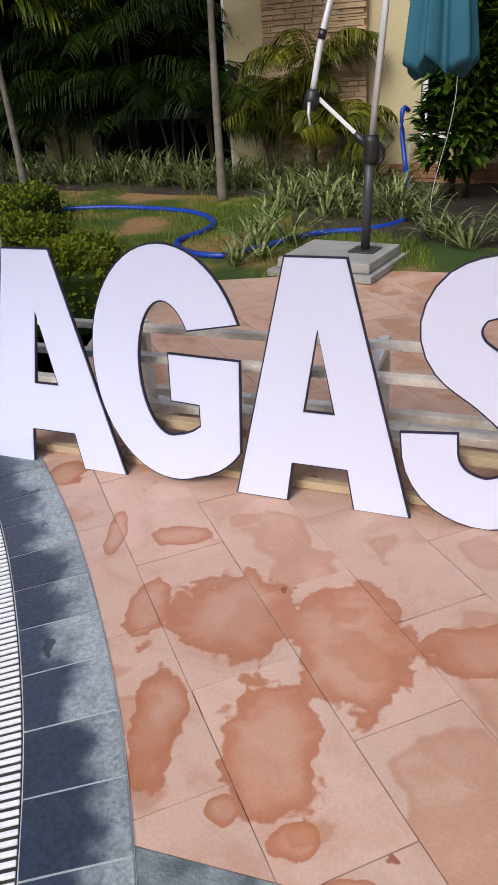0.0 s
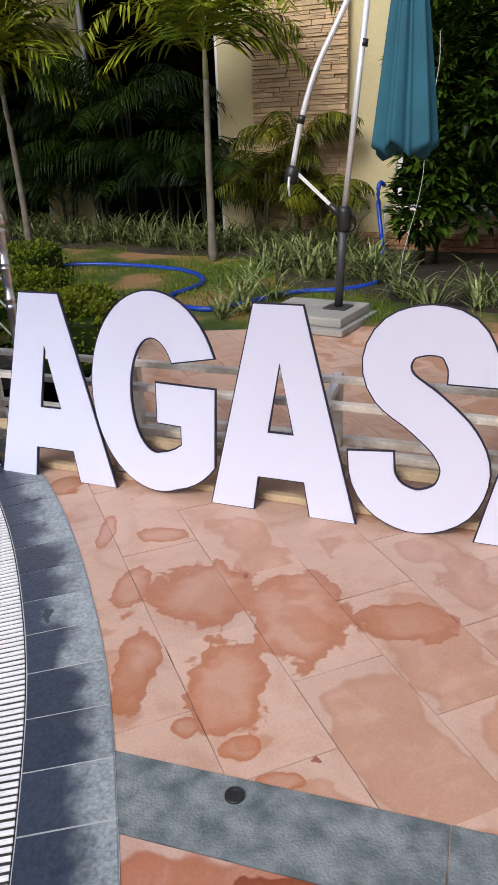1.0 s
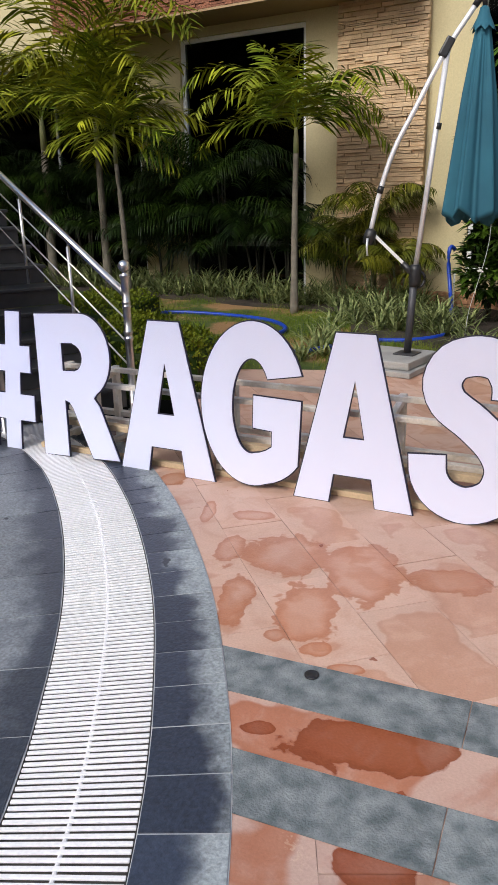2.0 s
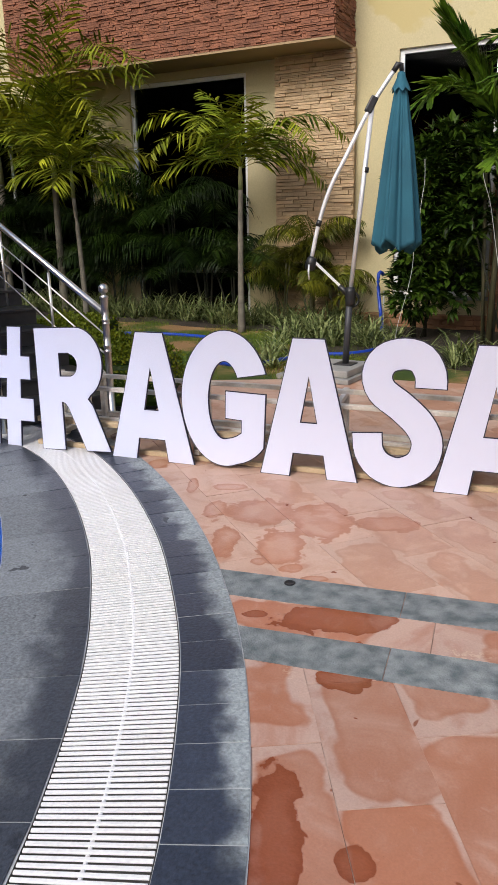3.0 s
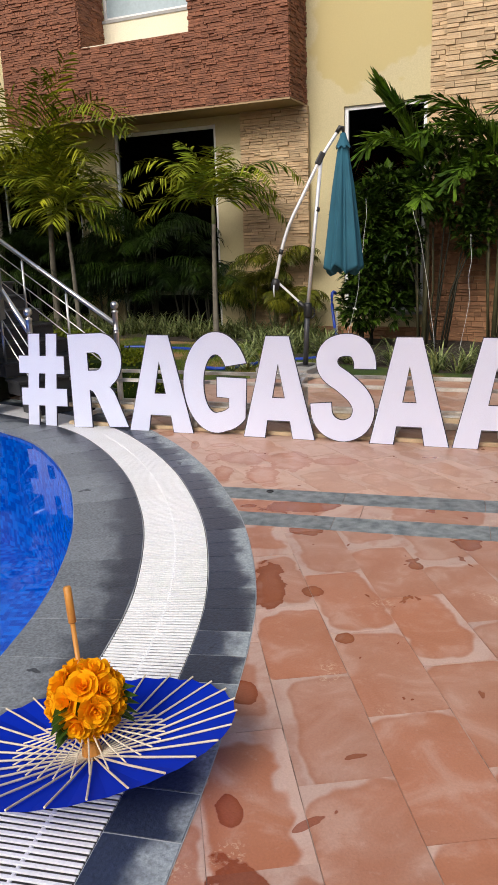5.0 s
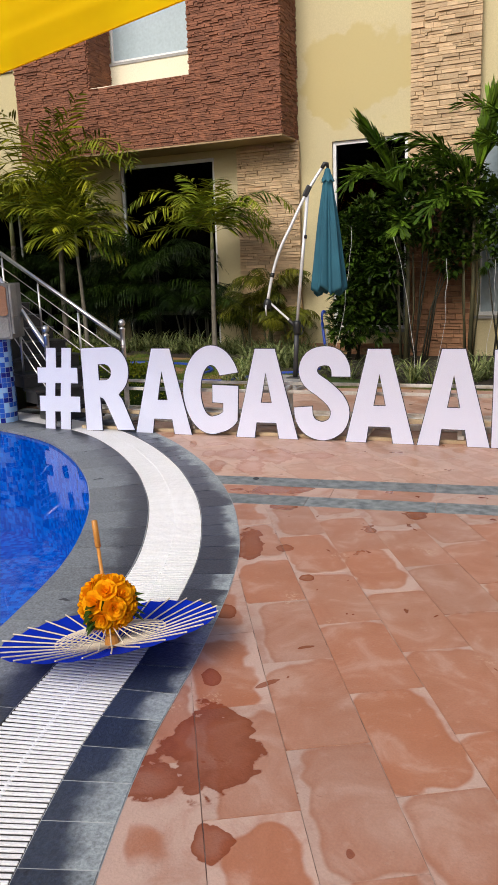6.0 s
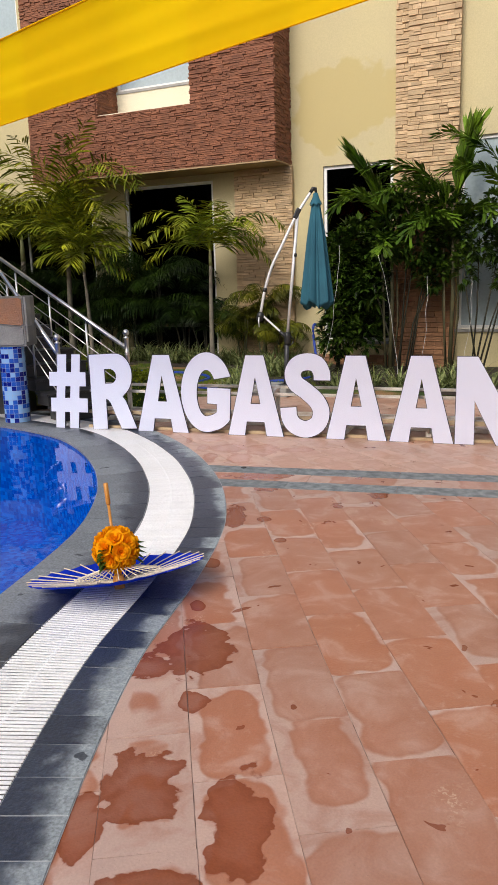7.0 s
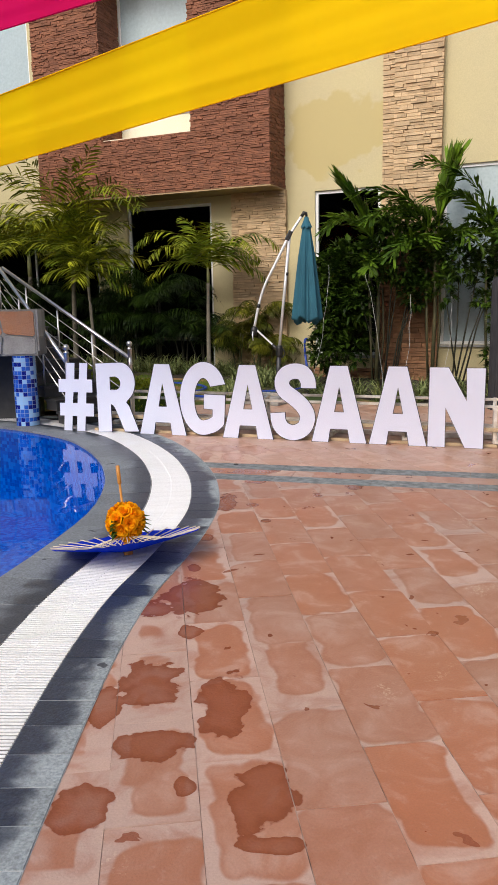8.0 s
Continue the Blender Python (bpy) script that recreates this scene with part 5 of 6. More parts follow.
def parasol():
    p = thing("parasol", "upturned blue paper parasol with pale bamboo ribs, holding yellow roses", "parasol")
    p.matrix_basis = pose(-0.634, -2.375, 0.048, -12.5, -6.5, 0)
    R, RISE, N = 0.49, 0.09, 28
    bm = bmesh.new()
    rings = []
    for j in range(5):
        r = 0.02 + (R - 0.02) * j / 4
        ring = []
        for i in range(N * 2):
            a = i * math.tau / (2 * N)
            sag = -0.006 * (i % 2) * r / R
            rr = r * (1 - 0.012 * (i % 2) * (j == 4))
            ring.append(bm.verts.new((rr * math.cos(a), rr * math.sin(a), RISE * (r / R) ** 1.1 + sag)))
        rings.append(ring)
    for u, v in zip(rings, rings[1:]):
        for i in range(2 * N):
            bm.faces.new((u[i], u[(i + 1) % (2 * N)], v[(i + 1) % (2 * N)], v[i]))
    part("canopy", bm, M["parasol_cloth"], p, "glossy royal blue paper")
    for i in range(N):
        a = i * math.tau / N
        d = Vector((math.cos(a), math.sin(a), 0))
        rib = part("rib", tube([d * 0.03 + Vector((0, 0, 0.015)), d * 0.27 + Vector((0, 0, 0.055)), d * (R + 0.006) + Vector((0, 0, RISE + 0.008))], [0.0034, 0.0038, 0.0034], 6), M["bamboo"], p)
        part("stretcher", tube([d * 0.02 + Vector((0, 0, 0.115)), d * 0.25 + Vector((0, 0, 0.058))], 0.0028, 6), M["bamboo"], rib)
    part("hub", turned([(0.03, -0.02), (0.034, 0.02), (0.03, 0.05), (0.022, 0.06), (0.03, 0.1), (0.03, 0.13)], None, 14), M["handle"], p)
    part("stick", tube([(0, 0, -0.02), (0, 0.0, 0.455)], 0.0085, 10), M["handle"], p, "orange bamboo stick", True)
    part("grip", tube([(0, 0, 0.455), (0, 0, 0.46), (0, 0, 0.575), (0, 0, 0.58)], [0.009, 0.0135, 0.0135, 0.010], 12), M["handle"], p, "varnished handle", True)
    b = thing("rose_ball", "ball of golden yellow fabric roses with dark leaves", "flowers")
    b.matrix_basis = pose(-0.648, -2.335, 0.246)
    core = bmesh.new()
    bmesh.ops.create_icosphere(core, subdivisions=2, radius=0.095)
    part("core", core, M["leaf"], b)
    total = 25
    for i in range(total):
        z = 1 - 2 * (i + 0.5) / total
        a = i * 2.39996
        d = Vector((math.sqrt(1 - z * z) * math.cos(a), math.sqrt(1 - z * z) * math.sin(a), z))
        part("rose", rose(bmesh.new(), d * 0.108, d, 0.078, i), M["gold_rose"], b, smooth=True)
    for i in range(16):
        a, z = i * 2.1, -0.5 + (i % 5) * 0.2
        d = Vector((math.cos(a), math.sin(a), z)).normalized()
        s = d.cross(Vector((0, 0, 1))).normalized() * 0.022
        e = d * 0.175 + Vector((0, 0, -0.015))
        raw("leaf", [d * 0.09, d * 0.13 + s, e, d * 0.13 - s], [(0, 1, 2, 3)], M["leaf"], b)


parasol()


# ---- drapes overhead ----
def drape(name, label, mat, a, b, width, sag, drop, seed):
    """A long strip of sheer cloth slung between two far points, with lengthwise creases."""
    a, b = Vector(a), Vector(b)
    d = (b - a).normalized()
    side = Vector(width)
    bm = bmesh.new()
    nu, nv = 60, 44
    grid = []
    for i in range(nu + 1):
        t = i / nu
        c = a.lerp(b, t) - Vector((0, 0, sag * 4 * t * (1 - t)))
        row = []
        for j in range(nv + 1):
            s = j / nv
            w = 0.012 * math.sin(5 * s + 2.2 * t + seed) + 0.0025 * math.sin(23 * s - 9 * t) + 0.005 * max(0.0, math.sin(9 * s + 11 * t + seed)) ** 12 - drop * 4 * s * (1 - s)
            row.append(bm.verts.new(c + side * s + Vector((-0.6 * w, -0.8 * w, 0))))
        grid.append(row)
    for i in range(nu):
        for j in range(nv):
            bm.faces.new((grid[i][j], grid[i + 1][j], grid[i + 1][j + 1], grid[i][j + 1]))
    edges = [[grid[i][j].co.copy() for i in range(nu + 1)] for j in (0, nv)]
    cloth = tagged(part(name, bm, mat, smooth=True), label, "drape")
    for line in edges:
        part("hem", tube(line, 0.006, 6), mat, cloth, "rolled hem")
    return cloth


drape("yellow_drape", "sheer yellow cloth strip slung overhead", M["yellow_sheer"], (-11.0, 7.62, 2.55), (10.0, -9.02, 3.71), (-0.03, -0.04, 0.62), 0.0, 0.02, 0.0)
drape("magenta_drape", "sheer magenta cloth strip slung overhead", M["pink_sheer"], (-11.00, 5.82, 4.08), (10.00, -10.81, 2.73), (-0.03, -0.04, 0.52), 0.0, 0.02, 1.0)


# ---- planting ----
def frond(v, f, base, heading, length, lift, droop, leaflets, leaf, width, rnd, vee=0.5, fwd=(0.4, 0.6), hang=0.4, ruffle=0.12):
    """Adds a feather frond: an arching rib with pairs of leaflets."""
    h = Vector((math.cos(heading), math.sin(heading), 0))
    side = Vector((-h.y, h.x, 0))
    pts = []
    for i in range(13):
        t = i / 12
        ang = lift - (lift + droop) * t ** 1.25
        pts.append(ang)
    rib = [Vector(base)]
    for i in range(12):
        rib.append(rib[-1] + (h * math.cos(pts[i]) + Vector((0, 0, math.sin(pts[i])))) * (length / 12))
    k = len(v)
    for i, p in enumerate(rib):
        w = 0.010 * (1 - i / 13)
        v += [p + side * w, p - side * w, p + Vector((0, 0, -w))]
    for i in range(12):
        a, b = k + 3 * i, k + 3 * i + 3
        f += [(a, a + 1, b + 1, b), (a + 1, a + 2, b + 2, b + 1), (a + 2, a, b, b + 2)]
    raised = vee * rnd.uniform(0.5, 1.1)
    for n in range(leaflets):
        t = 0.14 + 0.86 * n / leaflets
        x = t * 12
        i = min(int(x), 11)
        p = rib[i].lerp(rib[i + 1], x - i)
        d = (rib[i + 1] - rib[i]).normalized()
        up = side.cross(d)
        L = leaf * (math.sin(math.pi * min(1, 0.2 + 0.76 * t)) ** 0.6) * rnd.uniform(0.88, 1.1)
        for s in (1, -1):
            o = (side * s * 0.85 + d * rnd.uniform(*fwd) + up * (raised + rnd.uniform(-ruffle, ruffle))).normalized()
            fall = hang * L * rnd.uniform(0.6, 1.2)
            w = d * width * rnd.uniform(0.85, 1.15)
            low, mid = p + o * L * 0.3, p + o * L * 0.68 - Vector((0, 0, fall * 0.4))
            tip = p + o * L * 0.95 - Vector((0, 0, fall * 1.1))
            k = len(v)
            v += [p, low + w, low - w, mid + w * 0.8, mid - w * 0.8, tip]
            f += [(k, k + 1, k + 2), (k + 1, k + 3, k + 4, k + 2), (k + 3, k + 5, k + 4)]


def palm(label, at, height, lean, crown, length, seed, mat, trunk_r=0.06, leaf=0.42, width=0.013, leaflets=46, shaft=0.0, droop=0.9, lift=(0.5, 1.35), vee=0.35, fans=(), ruffle=0.3, fwd=(0.4, 0.6), hang=0.14):
    rnd = random.Random(seed)
    p = thing("palm_tree", label, "palm", "palms by the house", at=at)
    path, rad = [], []
    for i in range(15):
        t = i / 14
        path.append((lean[0] * t * t, lean[1] * t * t, -0.05 + (height + 0.05) * t))
        rad.append(trunk_r * (1.35 - 0.9 * t if t < 0.2 else 1.17 - 0.42 * t) * (1.03 if i % 2 else 0.98))
    part("trunk", tube(path, rad, 12), M["trunk"], p, "ringed grey trunk", True)
    top = Vector(path[-1])
    if shaft:
        part("crownshaft", tube([top - Vector((0, 0, 0.02)), top + Vector((0, 0, shaft * 0.5)), top + Vector((0, 0, shaft))], [trunk_r * 0.8, trunk_r * 0.72, trunk_r * 0.4], 10), M["greentrunk"], p, "smooth green crownshaft", True)
        top = top + Vector((0, 0, shaft * 0.85))
    for k in range(crown):
        v, f = [], []
        a = k * 2.39996 + rnd.uniform(-0.25, 0.25)
        young = k / crown
        frond(v, f, top, a, length * rnd.uniform(0.8, 1.1), lift[0] + (lift[1] - lift[0]) * young, droop * (1.1 - 0.75 * young), leaflets, leaf, width, rnd, vee, fwd, hang, ruffle)
        raw("frond", v, f, mat, p)
    for a, size, rise, fall in fans:
        v, f = [], []
        frond(v, f, top, a, size, rise, fall, leaflets, leaf, width, rnd, vee, fwd, hang, ruffle)
        raw("frond", v, f, mat, p)
    return p


def clump(label, at, stems, height, spread, seed, mat, leaf=0.3, group="areca palms by the wall"):
    """A cane palm: many slender stems from one foot, each with its fronds."""
    rnd = random.Random(seed)
    p = thing("areca_palm", label, "palm", group, at=at)
    for s in range(stems):
        a = rnd.uniform(0, math.tau)
        r = spread * rnd.random()
        h = height * rnd.uniform(0.35, 0.75)
        foot = Vector((0.25 * r * math.cos(a), 0.25 * r * math.sin(a), -0.03))
        top = Vector((r * math.cos(a), r * math.sin(a), h))
        # stems of the darkest clumps get a darkened copy too
        st = part("stem", tube([foot, foot.lerp(top, 0.5) + Vector((0, 0, 0.05)), top], [0.018, 0.015, 0.012], 7), M["darkstem"] if mat is M["frond_dark"] else M["stem"], p, smooth=True)
        for k in range(rnd.choice((5, 6, 7))):
            v, f = [], []
            root = top if k < 5 else foot.lerp(top, rnd.uniform(0.55, 0.85))
            frond(v, f, root, a + rnd.uniform(-1.6, 1.6) + (math.pi if k % 3 == 2 else 0), height * rnd.uniform(0.42, 0.66), rnd.uniform(0.55, 1.3), rnd.uniform(0.5, 1.1), 30, leaf, 0.0095, rnd, 0.15, (0.35, 0.6), 0.6)
            raw("frond", v, f, mat, p)
    return p


palm("slender palm with a ringed grey trunk and arching fronds", (-0.60, 8.35, 0.08), 2.0, (0.03, 0), 4, 1.2, 3, M["frond"], 0.043, 0.42, 0.0155, leaflets=34, shaft=0.3, droop=0.8, lift=(0.7, 1.3), vee=0.25, ruffle=0.45,
     fans=((-0.15, 1.9, 1.1, 1.15), (3.3, 1.9, 1.2, 1.1), (2.7, 1.25, 1.5, -0.4), (1.3, 1.3, 1.4, 0.2), (4.3, 1.6, 1.2, 1.1), (5.5, 1.7, 1.1, 1.2), (2.2, 1.5, 0.9, 0.8), (3.7, 1.6, 0.9, 1.1), (0.4, 1.4, 0.9, 1.0), (4.9, 1.5, 1.5, 0.6), (3.0, 1.5, 0.45, 1.2), (0.0, 1.4, 0.4, 1.2)))
palm("tall palm with a grey trunk and a dense feathery crown", (-3.75, 10.3, 0.18), 2.1, (0.14, -0.45), 11, 1.75, 11, M["frond_crown"], 0.06, 0.56, 0.021, shaft=0.5, droop=0.6, lift=(0.3, 1.35), leaflets=34, vee=0.2, ruffle=0.7, fwd=(0.6, 1.0),
     fans=((-0.55, 3.1, 1.5, 1.25), (-0.8, 3.0, 1.45, 1.1), (-0.4, 2.5, 1.35, 0.9), (3.7, 2.6, 1.5, 0.2), (3.5, 2.7, 1.45, 0.5), (5.6, 2.5, 1.57, -0.6), (5.0, 2.3, 1.5, -0.3), (4.2, 2.4, 1.5, -0.2), (3.6, 2.2, 1.4, 0.7), (4.4, 1.9, 1.2, 0.9), (5.4, 2.0, 1.1, 1.0), (3.2, 2.3, 1.2, 1.0)))
palm("young palm with a pale green stem and yellow-green fronds", (-3.12, 9.3, 0.16), 1.9, (-0.06, 0.0), 17, 1.1, 21, M["frond"], 0.04, 0.50, 0.019, shaft=0.45, droop=0.8, lift=(-0.2, 1.5), leaflets=24, vee=0.2, ruffle=0.5, fwd=(0.7, 1.2))
palm("tall palm with a dense feathery crown", (-4.9, 10.9, 0.16), 2.2, (0.05, 0.0), 15, 2.0, 31, M["frond"], 0.07, 0.54, 0.020, leaflets=34, shaft=0.5, vee=0.2, ruffle=0.6)
palm("tall palm with a dense feathery crown", (-6.6, 11.3, 0.16), 2.6, (0.0, 0.0), 12, 2.1, 41, M["frond"], 0.07, 0.52, 0.0165, leaflets=46, shaft=0.5, vee=0.2, ruffle=0.6)

# clumps by the wall: their deep shade is put into the leaf colour
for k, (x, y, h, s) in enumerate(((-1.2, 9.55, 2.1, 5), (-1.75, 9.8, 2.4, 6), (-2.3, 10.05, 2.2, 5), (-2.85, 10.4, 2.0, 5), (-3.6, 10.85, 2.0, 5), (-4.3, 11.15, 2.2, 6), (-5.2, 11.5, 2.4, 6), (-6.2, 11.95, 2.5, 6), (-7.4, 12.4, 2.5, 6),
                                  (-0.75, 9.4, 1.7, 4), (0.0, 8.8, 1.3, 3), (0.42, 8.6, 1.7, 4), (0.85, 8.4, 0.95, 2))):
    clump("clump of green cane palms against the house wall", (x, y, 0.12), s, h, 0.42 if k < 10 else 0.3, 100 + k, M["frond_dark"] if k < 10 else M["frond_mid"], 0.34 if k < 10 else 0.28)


def leaf_mass(v, f, at, size, count, rnd, leaf=(0.16, 0.045), core=0.25):
    """Lance-shaped leaves in whorls at the ends of twigs."""
    for _ in range(count):
        while True:
            q = Vector((rnd.uniform(-1, 1), rnd.uniform(-1, 1), rnd.uniform(-1, 1)))
            if core < q.length < 1:
                break
        c = Vector(at) + Vector((q.x * size[0], q.y * size[1], q.z * size[2]))
        out = Vector((q.x, q.y, q.z * 0.6 + 0.35)).normalized()
        for k in range(rnd.choice((4, 5, 6))):
            d = (out + Vector((rnd.uniform(-1, 1), rnd.uniform(-1, 1), rnd.uniform(-0.9, 0.6)))).normalized()
            s = d.cross(Vector((rnd.uniform(-0.3, 0.3), rnd.uniform(-0.3, 0.3), 1))).normalized()
            L, W = leaf[0] * rnd.uniform(0.7, 1.25), leaf[1] * rnd.uniform(0.7, 1.2)
            n = s.cross(d) * W * 0.35
            i = len(v)
            v += [c, c + d * L * 0.45 + s * W + n, c + d * L * 0.5, c + d * L * 0.45 - s * W + n, c + d * L - Vector((0, 0, L * 0.12))]
            f += [(i, i + 1, i + 2), (i, i + 2, i + 3), (i + 1, i + 4, i + 2), (i + 2, i + 4, i + 3)]


def shrub(label, at, masses, seed, leaf=(0.16, 0.042)):
    rnd = random.Random(seed)
    p = thing("shrub", label, "shrub", "shrubs by the wall", at=at)
    for k, (x, y, z, sx, sy, sz, count) in enumerate(masses):
        part("limb", tube([(0.05 * k - 0.08, 0.02 * k, -0.04), (x * 0.45, y * 0.5, z * 0.5), (x, y, z)], [0.018, 0.014, 0.006], 7), M["darkstem"], p, smooth=True)
        v, f = [], []
        leaf_mass(v, f, (x, y, z), (sx, sy, sz), int(count * 1.4), rnd, leaf)
        raw("foliage", v, f, M["leaf"], p)
    return p


shrub("tall glossy dark green shrub against the house wall", (1.75, 7.5, 0.05), ((0.0, -0.05, 0.7, 0.36, 0.35, 0.4, 110), (0.12, 0.05, 1.35, 0.45, 0.4, 0.5, 170), (0.0, 0.0, 2.05, 0.42, 0.35, 0.45, 140), (0.48, 0.05, 0.85, 0.34, 0.35, 0.5, 90), (0.5, 0.1, 1.65, 0.4, 0.35, 0.5, 130), (0.35, 0.1, 2.4, 0.36, 0.3, 0.35, 80)), 7, (0.165, 0.038))
shrub("tall glossy dark green shrub against the house wall", (2.75, 7.0, 0.05), ((-0.3, 0.0, 2.3, 0.4, 0.3, 0.4, 80), (0.3, 0.05, 2.35, 0.45, 0.3, 0.45, 100), (0.2, 0.0, 2.95, 0.5, 0.3, 0.35, 90), (-0.45, 0, 1.6, 0.28, 0.25, 0.4, 50), (0.55, 0, 1.75, 0.3, 0.25, 0.35, 60), (0.8, 0.0, 2.7, 0.4, 0.3, 0.45, 80), (0.75, 0.0, 2.1, 0.3, 0.25, 0.35, 50)), 8, (0.17, 0.038))
shrub("tall glossy dark green shrub beside the frosted window", (3.95, 6.45, 0.05), ((0.0, 0.0, 2.3, 0.4, 0.3, 0.4, 80), (0.45, 0.0, 2.7, 0.4, 0.3, 0.4, 80), (0.55, 0.05, 1.8, 0.35, 0.3, 0.45, 70), (-0.25, 0, 1.85, 0.2, 0.2, 0.3, 25), (0.8, 0.0, 2.3, 0.35, 0.3, 0.4, 70)), 9, (0.165, 0.038))
shrub("tall glossy dark green shrub beside the frosted window", (4.85, 6.1, 0.05), ((0.0, 0.0, 1.2, 0.4, 0.3, 0.6, 100), (0.1, 0.0, 2.3, 0.45, 0.3, 0.6, 110), (-0.1, 0, 0.5, 0.4, 0.3, 0.4, 60)), 10, (0.165, 0.038))


def fishtail_frond(v, f, base, heading, length, lift, droop, rnd):
    """A frond of ragged wedge leaflets that point forward along an arching rib."""
    h = Vector((math.cos(heading), math.sin(heading), 0))
    side = Vector((-h.y, h.x, 0))
    p, n = Vector(base), 14
    for i in range(n):
        t = i / n
        ang = lift - (lift + droop) * t ** 1.3
        d = h * math.cos(ang) + Vector((0, 0, math.sin(ang)))
        q = p + d * (length / n)
        w = 0.012 * (1 - t) + 0.002
        k = len(v)
        v += [p + side * w, p - side * w, q - side * w * 0.9, q + side * w * 0.9]
        f.append((k, k + 1, k + 2, k + 3))
        up = side.cross(d)
        upright = droop < 0
        if t > (0.3 if upright else 0.12):
            for j in range(18 if upright else 8):
                s = 1 if j % 2 else -1
                if upright:
                    L = rnd.uniform(0.30, 0.52)
                    o = (d * rnd.uniform(2.6, 4.0) + side * s * rnd.uniform(0.0, 1.3) + up * rnd.uniform(-0.7, 0.7)).normalized()
                else:
                    L = rnd.uniform(0.18, 0.36) * (1.1 - 0.3 * t)
                    o = (d * rnd.uniform(0.8, 1.5) + side * s * rnd.uniform(0.3, 1.0) + up * rnd.uniform(-0.6, 0.6)).normalized()
                a = o.cross(up + side * rnd.uniform(-0.6, 0.6)).normalized()
                W = L * rnd.uniform(0.06, 0.10 if upright else 0.14)
                r = p.lerp(q, rnd.random())
                end = r + o * L - Vector((0, 0, 0.02 if upright else 0.10 * L))
                k = len(v)
                v += [r, r + o * L * 0.55 + a * W * 0.8, end + a * W - o * L * 0.12, end + a * W * 0.45 + o * L * 0.05, end - o * L * 0.10, end - a * W * 0.5 + o * L * 0.10, end - a * W - o * L * 0.2, r + o * L * 0.5 - a * W * 0.75]
                f += [(k, k + 1, k + 2, k + 3, k + 4), (k, k + 4, k + 5, k + 6, k + 7)]
        p = q


def fishtail(label, at, height, seed, fans):
    """Fishtail palm: slender canes with arching and upright fronds of ragged wedge leaflets."""
    rnd = random.Random(seed)
    p = thing("fishtail_palm", label, "palm", "fishtail palms", at=at)
    for k, (x, y, top) in enumerate(((0.0, 0.0, 1.0), (-0.14, 0.05, 0.8), (0.12, 0.08, 0.7))):
        part("cane", tube([(x * 0.4, y * 0.4, -0.05), (x + 0.03, y, height * top * 0.5), (x, y, height * top)], [0.04 - 0.008 * k, 0.034 - 0.008 * k, 0.024 - 0.004 * k], 10), M["stem"], p, smooth=True)
    for (z, heading, length, lift, droop) in fans:
        v, f = [], []
        fishtail_frond(v, f, (0, 0, z), heading, length, lift, droop, rnd)
        raw("frond", v, f, M["fan"], p)
    return p


fishtail("fishtail palm with upright ragged fronds", (2.60, 7.0, 0.05), 2.6, 51, ((2.0, 3.1, 1.75, 1.5, -0.85), (2.2, 3.0, 1.5, 1.4, -0.9), (2.4, 2.5, 1.3, 1.3, 0.2), (2.6, 0.2, 1.5, 1.15, 0.7), (2.5, 3.6, 1.4, 1.1, 0.9), (2.3, 5.6, 1.3, 0.9, 0.8), (2.5, 1.2, 1.4, 1.2, 0.6), (2.0, 4.4, 1.2, 0.8, 0.9)))
fishtail("fishtail palm with upright ragged fronds", (3.60, 6.8, 0.05), 2.8, 52, ((2.3, 0.4, 1.75, 1.5, -1.25), (2.4, 0.3, 1.6, 1.45, -1.2), (2.6, 3.05, 1.9, 1.25, 0.5), (2.5, 3.5, 1.7, 1.1, 0.8), (2.7, 2.7, 1.5, 1.2, 0.4), (2.4, 5.0, 1.3, 0.8, 0.8), (2.3, 6.0, 1.6, 0.9, 0.9), (2.3, 3.9, 1.4, 0.7, 0.9)))
fishtail("fishtail palm arching before the frosted window", (4.55, 6.35, 0.05), 2.7, 53, ((2.5, 3.1, 2.1, 1.45, 0.1), (2.5, 3.3, 1.7, 1.3, 0.5), (2.4, 2.6, 1.6, 1.4, 0.0), (2.4, 0.2, 1.7, 1.2, 0.6), (2.3, 4.5, 1.4, 0.9, 0.8)))


def strap_clump(v, f, at, rnd, count=26, size=0.55):
    for _ in range(count):
        a = rnd.uniform(0, math.tau)
        L = size * rnd.uniform(0.6, 1.15)
        lift = rnd.uniform(0.55, 1.4)
        h = Vector((math.cos(a), math.sin(a), 0))
        s = Vector((-h.y, h.x, 0))
        p = Vector(at) + h * rnd.uniform(0, 0.06)
        k = len(v)
        n = 5
        for i in range(n + 1):
            t = i / n
            w = 0.0095 * (1 - t ** 2.5) * (0.6 + 0.8 * math.sin(math.pi * min(1, t + 0.2)))
            v += [p + s * w, p - s * w]
            ang = lift - 2.3 * t * t
            p = p + (h * math.cos(ang) + Vector((0, 0, math.sin(ang)))) * (L / n)
        for i in range(n):
            f.append((k + 2 * i, k + 2 * i + 1, k + 2 * i + 3, k + 2 * i + 2))


